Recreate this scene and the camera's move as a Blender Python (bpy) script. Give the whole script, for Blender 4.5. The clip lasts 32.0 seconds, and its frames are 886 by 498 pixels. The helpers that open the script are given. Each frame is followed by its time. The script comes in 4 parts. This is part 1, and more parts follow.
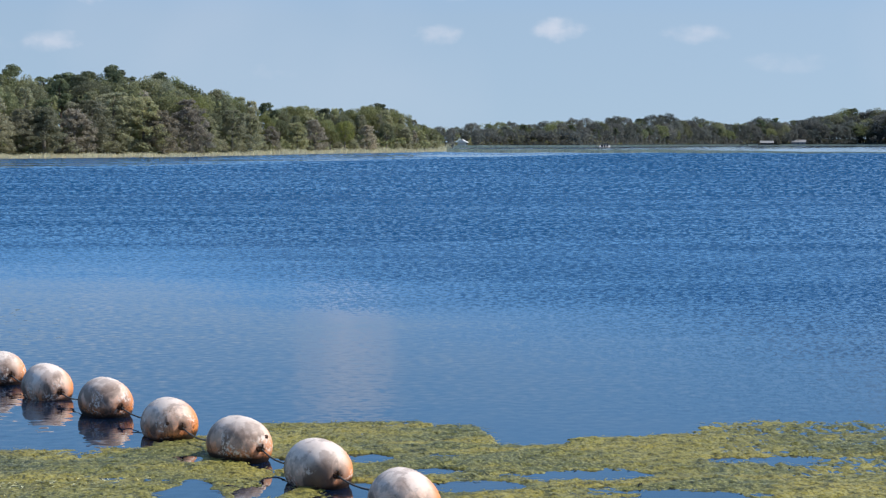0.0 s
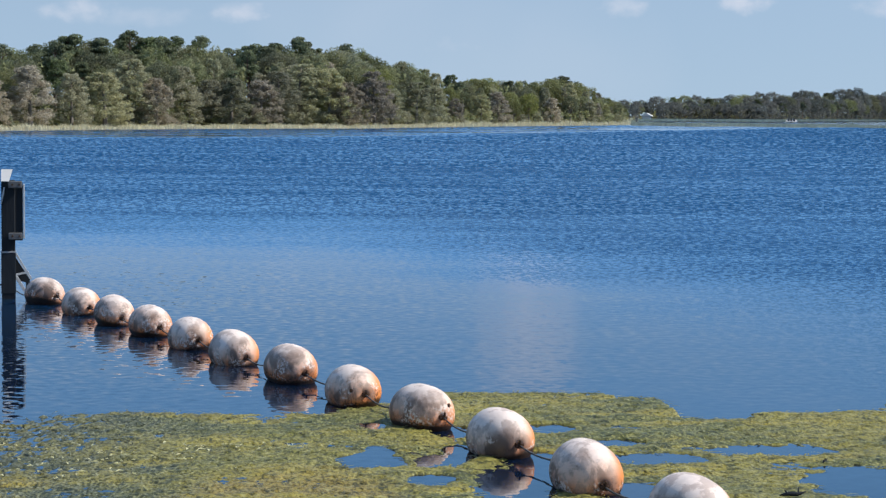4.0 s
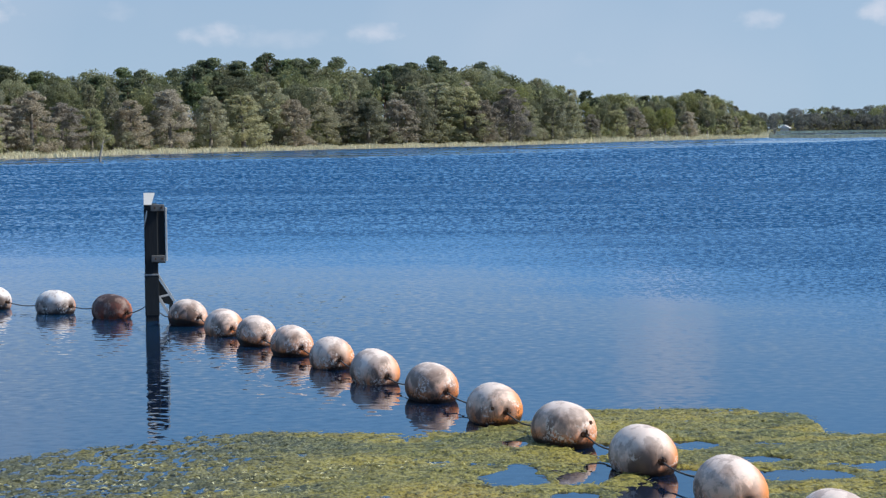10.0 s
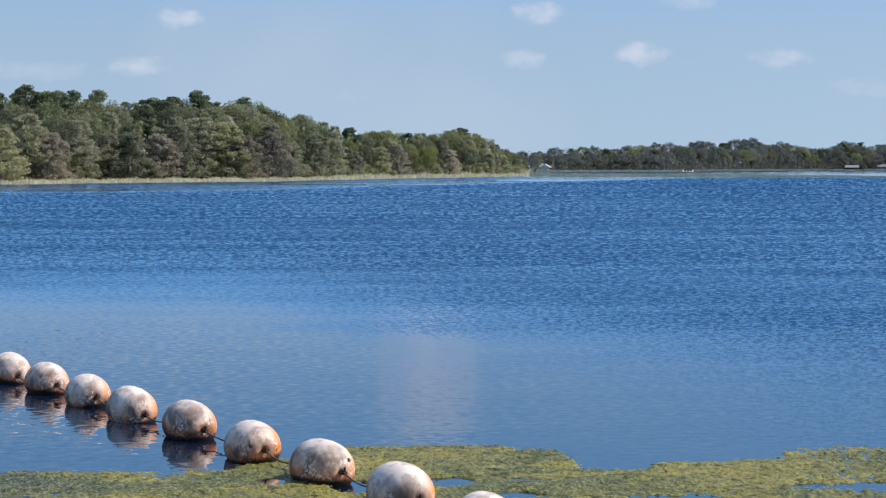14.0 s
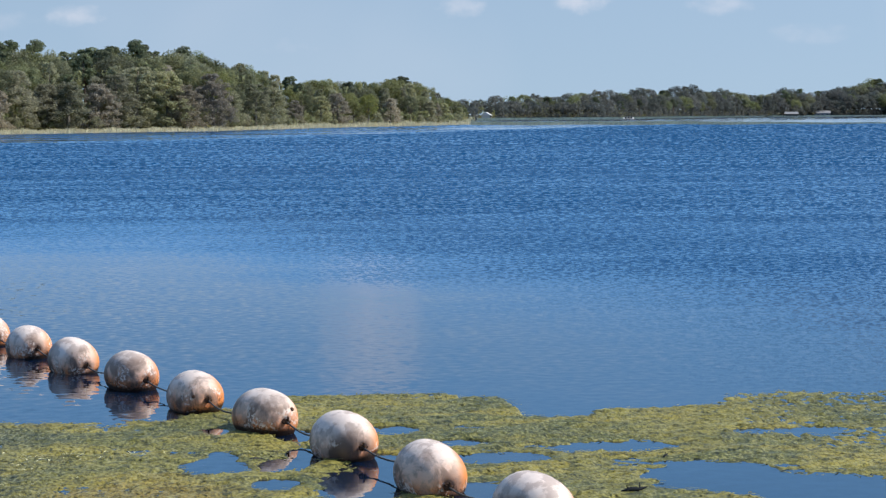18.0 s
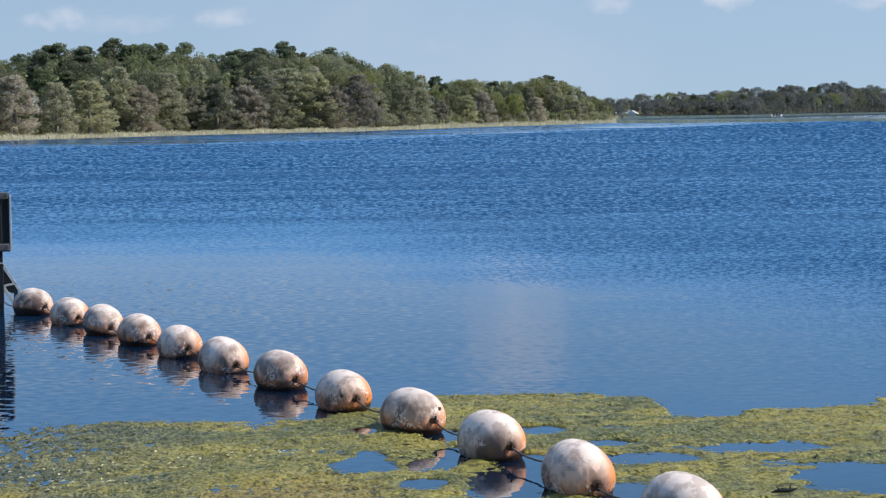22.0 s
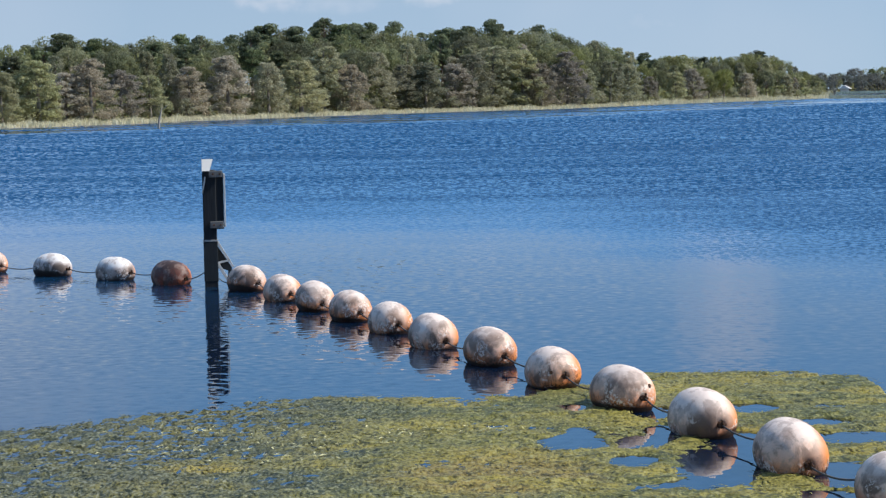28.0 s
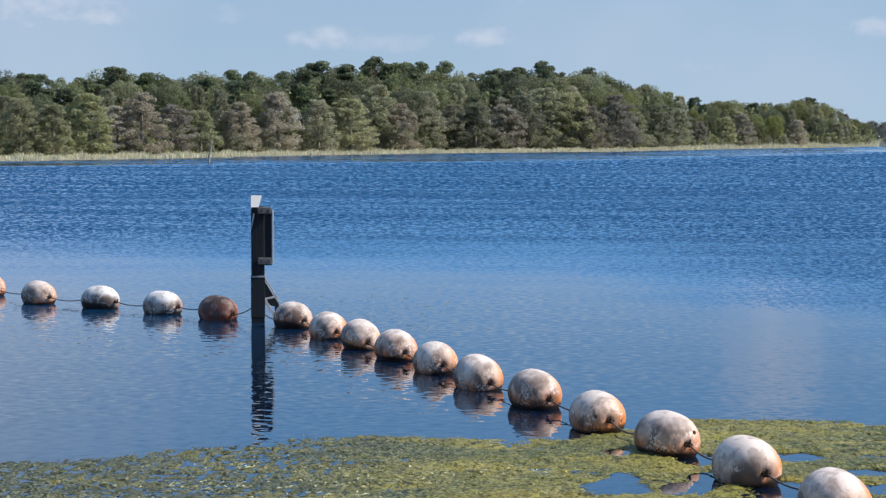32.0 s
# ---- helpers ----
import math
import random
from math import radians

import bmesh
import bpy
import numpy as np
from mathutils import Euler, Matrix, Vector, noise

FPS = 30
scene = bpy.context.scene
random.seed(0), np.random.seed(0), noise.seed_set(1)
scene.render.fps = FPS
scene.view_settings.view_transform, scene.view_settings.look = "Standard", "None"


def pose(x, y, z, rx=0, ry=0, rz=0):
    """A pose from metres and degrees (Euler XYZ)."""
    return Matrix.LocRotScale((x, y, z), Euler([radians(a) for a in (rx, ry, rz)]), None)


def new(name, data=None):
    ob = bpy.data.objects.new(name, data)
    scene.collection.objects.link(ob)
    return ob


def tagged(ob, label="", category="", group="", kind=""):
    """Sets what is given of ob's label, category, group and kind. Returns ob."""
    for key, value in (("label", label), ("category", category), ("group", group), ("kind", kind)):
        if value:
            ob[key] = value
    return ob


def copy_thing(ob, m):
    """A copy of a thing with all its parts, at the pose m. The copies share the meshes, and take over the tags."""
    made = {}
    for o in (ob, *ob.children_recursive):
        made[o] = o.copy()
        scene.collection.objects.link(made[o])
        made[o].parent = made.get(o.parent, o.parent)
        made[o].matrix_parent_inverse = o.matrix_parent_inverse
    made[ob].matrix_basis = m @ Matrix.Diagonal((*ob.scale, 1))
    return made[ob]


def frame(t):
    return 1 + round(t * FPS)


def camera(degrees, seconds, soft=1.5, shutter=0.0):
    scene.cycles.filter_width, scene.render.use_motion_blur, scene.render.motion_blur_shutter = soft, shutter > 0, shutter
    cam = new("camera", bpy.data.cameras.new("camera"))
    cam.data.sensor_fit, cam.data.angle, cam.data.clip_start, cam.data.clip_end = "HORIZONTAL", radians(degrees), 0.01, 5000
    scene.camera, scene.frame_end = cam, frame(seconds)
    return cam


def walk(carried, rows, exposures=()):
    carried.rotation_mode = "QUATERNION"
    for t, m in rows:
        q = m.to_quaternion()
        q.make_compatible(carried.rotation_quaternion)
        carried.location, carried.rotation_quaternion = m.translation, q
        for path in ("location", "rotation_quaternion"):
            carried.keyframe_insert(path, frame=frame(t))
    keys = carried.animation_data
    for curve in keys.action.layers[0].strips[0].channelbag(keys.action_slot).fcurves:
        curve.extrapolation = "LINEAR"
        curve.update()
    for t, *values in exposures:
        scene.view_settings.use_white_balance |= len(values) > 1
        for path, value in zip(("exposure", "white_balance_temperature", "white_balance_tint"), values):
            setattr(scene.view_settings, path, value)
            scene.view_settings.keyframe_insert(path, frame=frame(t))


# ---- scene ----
EYE = (0.0, 0.0, 2.8)


def aim(yaw, pitch, roll, dx, dy, dz):
    """The camera's pose at its stand: degrees to the right of +y, above level, and of roll; metres of sway of the hand that holds it."""
    return pose(EYE[0] + dx, EYE[1] + dy, EYE[2] + dz, 90 + pitch, 0, -yaw) @ pose(0, 0, 0, 0, 0, roll)


PATH = [
    (0, 8.417, -3.017, 0.079, 0.015, -0.003, 0.011), (0.5, 7.457, -3.325, 0.134, 0.007, -0.002, 0.007), (1, 4.173, -4.087, -0.033, -0.001, -0.000, 0.001),
    (1.5, 1.661, -4.253, -0.160, -0.005, -0.000, -0.001), (2, 1.390, -4.261, -0.220, -0.007, 0.000, -0.002), (2.5, 1.363, -4.114, -0.247, -0.005, 0.002, -0.003),
    (3, 2.264, -4.071, -0.136, -0.003, 0.002, -0.005), (3.5, 2.721, -3.882, 0.266, -0.002, 0.002, -0.008), (4, 3.281, -3.805, 0.448, -0.000, 0.002, -0.011),
    (4.5, 4.061, -3.806, 0.529, 0.004, 0.003, -0.015), (5, 4.531, -3.898, 0.538, 0.008, 0.004, -0.018), (5.5, 4.161, -4.090, 0.502, 0.009, 0.005, -0.020),
    (6, 2.549, -4.500, 0.420, 0.007, 0.007, -0.019), (6.5, 1.483, -4.537, 0.278, 0.006, 0.005, -0.017), (7, 0.918, -4.205, 0.109, 0.004, -0.001, -0.014),
    (7.5, 0.605, -4.167, -0.272, -0.001, -0.003, -0.014), (8, 0.173, -4.367, -0.378, -0.008, 0.002, -0.016), (8.5, -0.509, -4.704, -0.441, -0.013, 0.004, -0.015),
    (9, -0.664, -4.873, -0.536, -0.013, -0.000, -0.011), (9.5, -0.707, -4.289, -0.669, -0.013, -0.002, -0.008), (10, -0.603, -3.316, -0.611, -0.014, -0.002, -0.005),
    (10.5, -0.539, -2.959, -0.694, -0.012, -0.007, -0.001), (11, 0.037, -2.587, -0.609, -0.008, -0.012, 0.002), (11.5, 1.591, -2.330, -0.476, -0.006, -0.015, 0.002),
    (12, 3.079, -2.284, -0.147, -0.003, -0.011, 0.000), (12.5, 4.749, -2.175, -0.021, 0.005, -0.003, 0.000), (13, 5.171, -2.083, 0.073, 0.012, 0.002, 0.002),
    (13.5, 5.409, -2.077, 0.026, 0.016, 0.001, 0.003), (14, 6.088, -2.327, 0.053, 0.016, -0.004, 0.004), (14.5, 7.110, -2.309, 0.231, 0.013, -0.008, 0.005),
    (15, 7.509, -2.303, 0.292, 0.012, -0.010, 0.005), (15.5, 7.595, -2.340, 0.281, 0.012, -0.010, 0.005), (16, 7.550, -2.471, 0.233, 0.012, -0.008, 0.004),
    (16.5, 7.551, -2.750, 0.181, 0.013, -0.006, 0.003), (17, 7.691, -3.365, 0.109, 0.015, -0.001, 0.001), (17.5, 7.710, -3.752, -0.190, 0.017, -0.001, 0.001),
    (18, 7.732, -3.776, -0.246, 0.014, -0.006, 0.003), (18.5, 7.626, -3.926, -1.108, 0.009, -0.007, 0.003), (19, 7.095, -4.249, -1.432, 0.007, -0.007, 0.003),
    (19.5, 6.805, -4.403, -1.437, 0.009, -0.003, 0.003), (20, 6.021, -4.370, -1.467, 0.011, 0.001, 0.004), (20.5, 5.586, -4.228, -1.536, 0.011, 0.002, 0.007),
    (21, 4.933, -3.970, -1.157, 0.009, 0.005, 0.006), (21.5, 3.936, -3.935, -0.659, 0.008, 0.008, 0.005), (22, 3.611, -3.767, -0.677, 0.007, 0.004, 0.006),
    (22.5, 3.101, -3.554, -0.643, 0.004, -0.005, 0.008), (23, 2.300, -3.285, -0.748, 0.002, -0.008, 0.010), (23.5, 1.328, -3.073, -0.813, 0.003, -0.002, 0.009),
    (24, 0.858, -3.081, -0.911, 0.002, 0.001, 0.009), (24.5, 0.659, -3.052, -0.848, -0.000, -0.002, 0.011), (25, 0.363, -3.095, -0.836, -0.002, -0.002, 0.011),
    (25.5, -0.165, -3.213, -0.867, -0.005, -0.001, 0.010), (26, -0.741, -3.333, -0.924, -0.007, 0.001, 0.009), (26.5, -1.178, -3.381, -0.991, -0.007, 0.002, 0.007),
    (27, -1.690, -3.360, -1.102, -0.006, 0.005, 0.003), (27.5, -1.994, -4.056, -1.209, -0.004, 0.010, -0.001), (28, -2.270, -4.304, -1.140, -0.004, 0.013, -0.004),
    (28.5, -2.563, -4.887, -1.193, -0.008, 0.011, -0.006), (29, -2.990, -5.156, -1.126, -0.013, 0.008, -0.006), (29.5, -3.270, -5.183, -0.801, -0.017, 0.006, -0.004),
    (30, -4.083, -4.692, -0.875, -0.019, 0.006, 0.002), (30.5, -4.540, -2.983, -0.524, -0.019, 0.006, 0.007), (31, -4.398, -2.643, -0.341, -0.018, 0.006, 0.010),
    (31.5, -4.289, -2.764, -0.335, -0.015, 0.003, 0.010), (32, -3.573, -3.171, 0.021, -0.011, -0.002, 0.009),
]
cam = camera(24.573, 32.0, soft=1.35)
walk(cam, [(t, aim(*a)) for t, *a in PATH])

# ---------------------------------------------------------------- sky, sun
SUN_AZ, SUN_EL = 91.0, 44.0     # degrees to the right of +y, above level
scene.view_settings.exposure = 0.0


def build_world():
    world = bpy.data.worlds.new("sky")
    scene.world = world
    world.use_nodes = True
    nt = world.node_tree
    nt.nodes.clear()
    N, L = nt.nodes.new, nt.links.new

    def math_(op, a, b=None, c=None):
        n = N("ShaderNodeMath")
        n.operation = op
        for i, v in enumerate((a, b, c)):
            if v is None:
                continue
            if isinstance(v, (int, float)):
                n.inputs[i].default_value = v
            else:
                L(v, n.inputs[i])
        return n.outputs[0]

    sky = N("ShaderNodeTexSky")
    sky.sky_type = 'NISHITA'
    sky.sun_disc = False
    sky.sun_elevation, sky.sun_rotation = radians(SUN_EL), radians(SUN_AZ)
    sky.air_density, sky.dust_density, sky.ozone_density = 1.0, 0.4, 2.4
    co = N("ShaderNodeTexCoord")
    sep = N("ShaderNodeSeparateXYZ")
    L(co.outputs["Generated"], sep.inputs[0])
    lift = N("ShaderNodeCombineXYZ")          # the pale band at the horizon is thin on this clear day
    L(sep.outputs[0], lift.inputs[0]), L(sep.outputs[1], lift.inputs[1])
    L(math_('MULTIPLY_ADD', math_('ABSOLUTE', sep.outputs[2]), 0.95, 0.125), lift.inputs[2])
    L(lift.outputs[0], sky.inputs["Vector"])
    az = math_('DEGREES', math_('ARCTAN2', sep.outputs[0], sep.outputs[1]))
    el = math_('DEGREES', math_('ARCSINE', sep.outputs[2]))
    comb = N("ShaderNodeCombineXYZ")
    L(az, comb.inputs[0]), L(math_('MULTIPLY', el, 1.4), comb.inputs[1])
    fluff = N("ShaderNodeTexNoise")
    fluff.inputs["Scale"].default_value, fluff.inputs["Detail"].default_value = 1.7, 5
    L(comb.outputs[0], fluff.inputs["Vector"])
    puff = math_('MULTIPLY', math_('SUBTRACT', fluff.outputs[0], 0.5), 4.2)
    # small fair-weather clouds low over the far shore: bearing, height, half sizes, weight
    total = None
    for a, e, sa, se, w in ((11.6, 3.15, 0.75, 0.36, 0.62), (8.35, 2.95, 0.75, 0.36, 0.42), (8.75, 4.3, 0.7, 0.35, 0.6),
                            (-2.4, 2.78, 0.8, 0.36, 0.5), (-1.3, 4.1, 0.75, 0.35, 0.6), (-6.8, 2.75, 1.1, 0.36, 0.5),
                            (-14.4, 3.7, 2.3, 0.85, 0.42), (-13.1, 3.35, 1.0, 0.35, 0.5), (-9.6, 3.4, 0.5, 0.3, 0.18), (-5.6, 2.6, 0.8, 0.3, 0.22), (15.5, 3.0, 0.9, 0.28, 0.42), (-4.6, 2.6, 1.0, 0.3, 0.2),
                            # the wide one at -16 is an unseen veil, added to grey the water
                            (18.0, 2.2, 1.2, 0.3, 0.2), (3.4, 1.9, 1.5, 0.35, 0.14), (13.0, 4.6, 0.8, 0.3, 0.35), (-16.0, 9.5, 7.0, 4.0, 0.36), (5.7, 7.6, 1.7, 2.3, 0.52)):
        u = math_('DIVIDE', math_('SUBTRACT', az, a), sa * 0.9)
        v = math_('DIVIDE', math_('SUBTRACT', el, e), se * 0.85)
        d = math_('ADD', math_('MULTIPLY', u, u), math_('MULTIPLY', v, v))
        k = math_('MULTIPLY_ADD', puff, 0.9, math_('SUBTRACT', 1.0, d))
        n = N("ShaderNodeMapRange")
        n.interpolation_type = 'SMOOTHERSTEP'
        L(k, n.inputs[0])
        n.inputs[1].default_value, n.inputs[2].default_value, n.inputs[4].default_value = -0.9, 2.2, w * 0.85
        total = n.outputs[0] if total is None else math_('MAXIMUM', total, n.outputs[0])
    # thin scattered haze over the whole sky
    veil = N("ShaderNodeTexNoise")
    veil.inputs["Scale"].default_value, veil.inputs["Detail"].default_value = 3.0, 4
    L(co.outputs["Generated"], veil.inputs["Vector"])
    thin = N("ShaderNodeMapRange")
    L(veil.outputs[0], thin.inputs[0])
    thin.inputs[1].default_value, thin.inputs[2].default_value, thin.inputs[4].default_value = 0.5, 0.8, 0.35
    total = math_('MAXIMUM', total, thin.outputs[0])
    mix = N("ShaderNodeMix")
    mix.data_type = 'RGBA'
    L(total, mix.inputs["Factor"])
    low = N("ShaderNodeMapRange")              # pale humid air low down
    L(el, low.inputs[0])
    low.inputs[1].default_value, low.inputs[2].default_value, low.inputs[3].default_value, low.inputs[4].default_value = 0.0, 18.0, 0.66, 0.08
    humid = N("ShaderNodeMix")
    humid.data_type = 'RGBA'
    clear = N("ShaderNodeMapRange")            # and the air above it clear
    L(el, clear.inputs[0])
    clear.inputs[1].default_value, clear.inputs[2].default_value, clear.inputs[3].default_value, clear.inputs[4].default_value = 5.5, 12.0, 1.0, 0.2
    L(math_('MULTIPLY', low.outputs[0], clear.outputs[0]), humid.inputs["Factor"]), L(sky.outputs[0], humid.inputs["A"])
    humid.inputs["B"].default_value = (3.1, 4.05, 5.2, 1)
    deep = N("ShaderNodeMix")                  # strong blue above the haze, added to blue the water, fading into the zenith
    deep.data_type = 'RGBA'
    up1, up2 = N("ShaderNodeMapRange"), N("ShaderNodeMapRange")
    L(el, up1.inputs[0]), L(el, up2.inputs[0])
    up1.inputs[1].default_value, up1.inputs[2].default_value = 3.5, 9.5
    up2.inputs[1].default_value, up2.inputs[2].default_value, up2.inputs[3].default_value, up2.inputs[4].default_value = 14.0, 40.0, 0.8, 0.0
    L(math_('MULTIPLY', up1.outputs[0], up2.outputs[0]), deep.inputs["Factor"])
    L(humid.outputs["Result"], deep.inputs["A"])
    deep.inputs["B"].default_value = (1.58, 3.85, 7.3, 1)
    L(deep.outputs["Result"], mix.inputs["A"])
    mix.inputs["B"].default_value = (6.4, 6.35, 6.95, 1)
    bg = N("ShaderNodeBackground")
    bg.inputs["Strength"].default_value = 0.13
    L(mix.outputs["Result"], bg.inputs["Color"])
    out = N("ShaderNodeOutputWorld")
    L(bg.outputs[0], out.inputs[0])


build_world()
sun = new("sun", bpy.data.lights.new("sun", 'SUN'))
sun.data.energy, sun.data.angle, sun.data.color = 4.9, radians(0.53), (1.0, 0.95, 0.87)
sun.matrix_world = pose(0, 0, 30, 0, 0, -SUN_AZ) @ pose(0, 0, 0, -(90 - SUN_EL), 0, 0)


# ---------------------------------------------------------------- materials
class Mat:
    """A small builder for node materials."""

    def __init__(self, name, rough=0.6, metal=0.0, spec=0.5):
        self.m = bpy.data.materials.new(name)
        self.m.use_nodes = True
        self.nt = self.m.node_tree
        self.b = self.nt.nodes["Principled BSDF"]
        self.b.inputs["Roughness"].default_value = rough
        self.b.inputs["Metallic"].default_value = metal
        self.b.inputs["Specular IOR Level"].default_value = spec

    def n(self, kind, operation=None, data_type=None, interpolation_type=None):
        node = self.nt.nodes.new("ShaderNode" + kind)
        if operation:
            node.operation = operation
        if data_type:
            node.data_type = data_type
        if interpolation_type:
            node.interpolation_type = interpolation_type
        return node

    def put(self, value, socket):
        if isinstance(value, (int, float)):
            socket.default_value = value
        elif isinstance(value, tuple):
            socket.default_value = value if len(value) == len(socket.default_value) else (*value, 1.0)
        else:
            self.nt.links.new(value, socket)

    def math(self, op, a, b=None, c=None):
        n = self.n("Math", operation=op)
        for i, v in enumerate((a, b, c)):
            if v is not None:
                self.put(v, n.inputs[i])
        return n.outputs[0]

    def remap(self, v, lo, hi, a=0.0, b=1.0):
        n = self.n("MapRange", interpolation_type='SMOOTHSTEP')
        for i, x in enumerate((v, lo, hi, a, b)):
            self.put(x, n.inputs[i])
        return n.outputs[0]

    def mix(self, f, a, b):
        n = self.n("Mix", data_type='RGBA')
        self.put(f, n.inputs["Factor"]), self.put(a, n.inputs["A"]), self.put(b, n.inputs["B"])
        return n.outputs["Result"]

    def co(self, which="Object"):
        return self.n("TexCoord").outputs[which]

    def world_co(self):
        return self.n("NewGeometry").outputs["Position"]

    def scaled(self, v, s):
        n = self.n("Mapping")
        self.put(v, n.inputs["Vector"])
        n.inputs["Scale"].default_value = s
        return n.outputs[0]

    def turned(self, v, degrees):
        n = self.n("Mapping")
        self.put(v, n.inputs["Vector"])
        n.inputs["Rotation"].default_value = (0, 0, radians(degrees))
        return n.outputs[0]

    def noise(self, v, scale, detail=3.0, rough=0.55, distort=0.0):
        n = self.n("TexNoise")
        self.put(v, n.inputs["Vector"])
        n.inputs["Scale"].default_value, n.inputs["Detail"].default_value = scale, detail
        n.inputs["Roughness"].default_value, n.inputs["Distortion"].default_value = rough, distort
        return n.outputs[0]

    def rnd(self):
        return self.n("ObjectInfo").outputs["Random"]

    def island(self):
        return self.n("NewGeometry").outputs["Random Per Island"]

    def bump(self, h, strength, distance):
        n = self.n("Bump")
        self.put(h, n.inputs["Height"]), self.put(strength, n.inputs["Strength"])
        n.inputs["Distance"].default_value = distance
        self.put(n.outputs[0], self.b.inputs["Normal"])

    def color(self, c):
        self.put(c, self.b.inputs["Base Color"])
        return self

    def rough(self, v):
        self.put(v, self.b.inputs["Roughness"])


def water_material():
    k = Mat("lake_water", 0.05, spec=0.5)
    k.b.inputs["IOR"].default_value = 1.45
    p = k.world_co()
    sep = k.n("SeparateXYZ")
    k.put(p, sep.inputs[0])
    x, y = sep.outputs[0], sep.outputs[1]
    r = k.math('SQRT', k.math('ADD', k.math('MULTIPLY', x, x), k.math('MULTIPLY', y, y)))
    gust = k.noise(k.scaled(p, (0.03, 0.07, 1)), 1.0, 3)
    g = k.math('SUBTRACT', gust, 0.5)
    breeze = k.remap(k.math('ADD', k.math('MULTIPLY_ADD', g, 34.0, r), k.math('MULTIPLY', k.math('MAXIMUM', x, 0.0), 2.2)), 34.0, 72.0)
    # sheltered strip before the shore
    line = k.math('ADD', k.math('MULTIPLY', k.math('MAXIMUM', x, 0.0), 2.2), k.math('MULTIPLY', k.math('MINIMUM', x, 0.0), 0.9))
    depth = k.math('MULTIPLY_ADD', g, 30.0, k.math('SUBTRACT', y, line))
    lee = k.math('MULTIPLY', k.remap(depth, 216.0, 246.0), k.remap(depth, 300.0, 400.0, 1.0, 0.7))
    wisp = k.remap(k.noise(k.scaled(p, (0.010, 0.11, 1)), 1.0, 3), 0.40, 0.54, 0.3, 1.0)
    lee = k.math('MULTIPLY', lee, wisp)
    marsh = k.remap(r, 520.0, 575.0)                   # still water behind the outer reed belt
    wind = k.math('MULTIPLY', breeze, k.math('MULTIPLY', k.math('MULTIPLY_ADD', lee, -0.95, 1.0), k.math('MULTIPLY_ADD', marsh, -0.95, 1.0)))
    streak = k.remap(k.noise(k.scaled(p, (0.05, 0.22, 1)), 1.0, 4), 0.35, 0.65, 0.65, 1.15)
    wind = k.math('MULTIPLY', wind, streak)
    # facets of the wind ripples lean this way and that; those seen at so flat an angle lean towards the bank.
    # the trains fan out from the camera's stand and coarsen in bands of distance
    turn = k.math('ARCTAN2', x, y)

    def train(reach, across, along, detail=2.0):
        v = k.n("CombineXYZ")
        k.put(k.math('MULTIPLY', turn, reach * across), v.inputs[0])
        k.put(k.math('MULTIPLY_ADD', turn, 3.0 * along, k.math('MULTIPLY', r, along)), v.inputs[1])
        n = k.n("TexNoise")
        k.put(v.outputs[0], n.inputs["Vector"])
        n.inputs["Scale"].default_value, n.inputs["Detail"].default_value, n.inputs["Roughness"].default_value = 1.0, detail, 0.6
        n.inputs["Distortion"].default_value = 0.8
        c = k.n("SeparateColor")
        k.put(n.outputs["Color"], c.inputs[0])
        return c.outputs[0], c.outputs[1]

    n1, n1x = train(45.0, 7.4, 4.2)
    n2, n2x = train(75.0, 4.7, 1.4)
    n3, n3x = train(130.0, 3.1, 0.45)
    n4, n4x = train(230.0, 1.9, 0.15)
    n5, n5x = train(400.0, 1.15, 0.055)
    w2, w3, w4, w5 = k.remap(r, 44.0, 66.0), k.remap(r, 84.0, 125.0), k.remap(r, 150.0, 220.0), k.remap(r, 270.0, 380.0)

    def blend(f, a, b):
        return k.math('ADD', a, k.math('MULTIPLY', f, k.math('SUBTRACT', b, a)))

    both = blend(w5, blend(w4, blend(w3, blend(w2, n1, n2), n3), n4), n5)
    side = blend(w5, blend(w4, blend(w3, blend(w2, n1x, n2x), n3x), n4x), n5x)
    calm = k.n("TexNoise")
    k.put(k.scaled(p, (6.5, 7.5, 1)), calm.inputs["Vector"])
    calm.inputs["Scale"].default_value, calm.inputs["Detail"].default_value = 1.0, 2
    cs = k.n("SeparateColor")
    k.put(calm.outputs["Color"], cs.inputs[0])
    swell = k.n("SeparateColor")
    sn = k.n("TexNoise")
    k.put(k.scaled(p, (0.35, 0.8, 1)), sn.inputs["Vector"])
    sn.inputs["Scale"].default_value, sn.inputs["Detail"].default_value = 1.0, 1
    k.put(sn.outputs["Color"], swell.inputs[0])
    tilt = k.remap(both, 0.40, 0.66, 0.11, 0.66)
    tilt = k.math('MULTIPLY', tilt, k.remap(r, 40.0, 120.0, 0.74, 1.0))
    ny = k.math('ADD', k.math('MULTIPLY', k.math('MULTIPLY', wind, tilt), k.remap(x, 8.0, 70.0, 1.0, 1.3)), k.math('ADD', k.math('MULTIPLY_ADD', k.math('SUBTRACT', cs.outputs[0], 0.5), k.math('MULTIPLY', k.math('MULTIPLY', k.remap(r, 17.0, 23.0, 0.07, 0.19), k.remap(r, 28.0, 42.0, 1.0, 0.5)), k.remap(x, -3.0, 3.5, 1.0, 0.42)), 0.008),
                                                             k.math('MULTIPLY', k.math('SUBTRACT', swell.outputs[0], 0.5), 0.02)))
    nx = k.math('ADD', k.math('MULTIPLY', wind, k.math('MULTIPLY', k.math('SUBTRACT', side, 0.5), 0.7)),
                k.math('MULTIPLY', k.math('SUBTRACT', cs.outputs[1], 0.5), 0.035))
    vec = k.n("CombineXYZ")
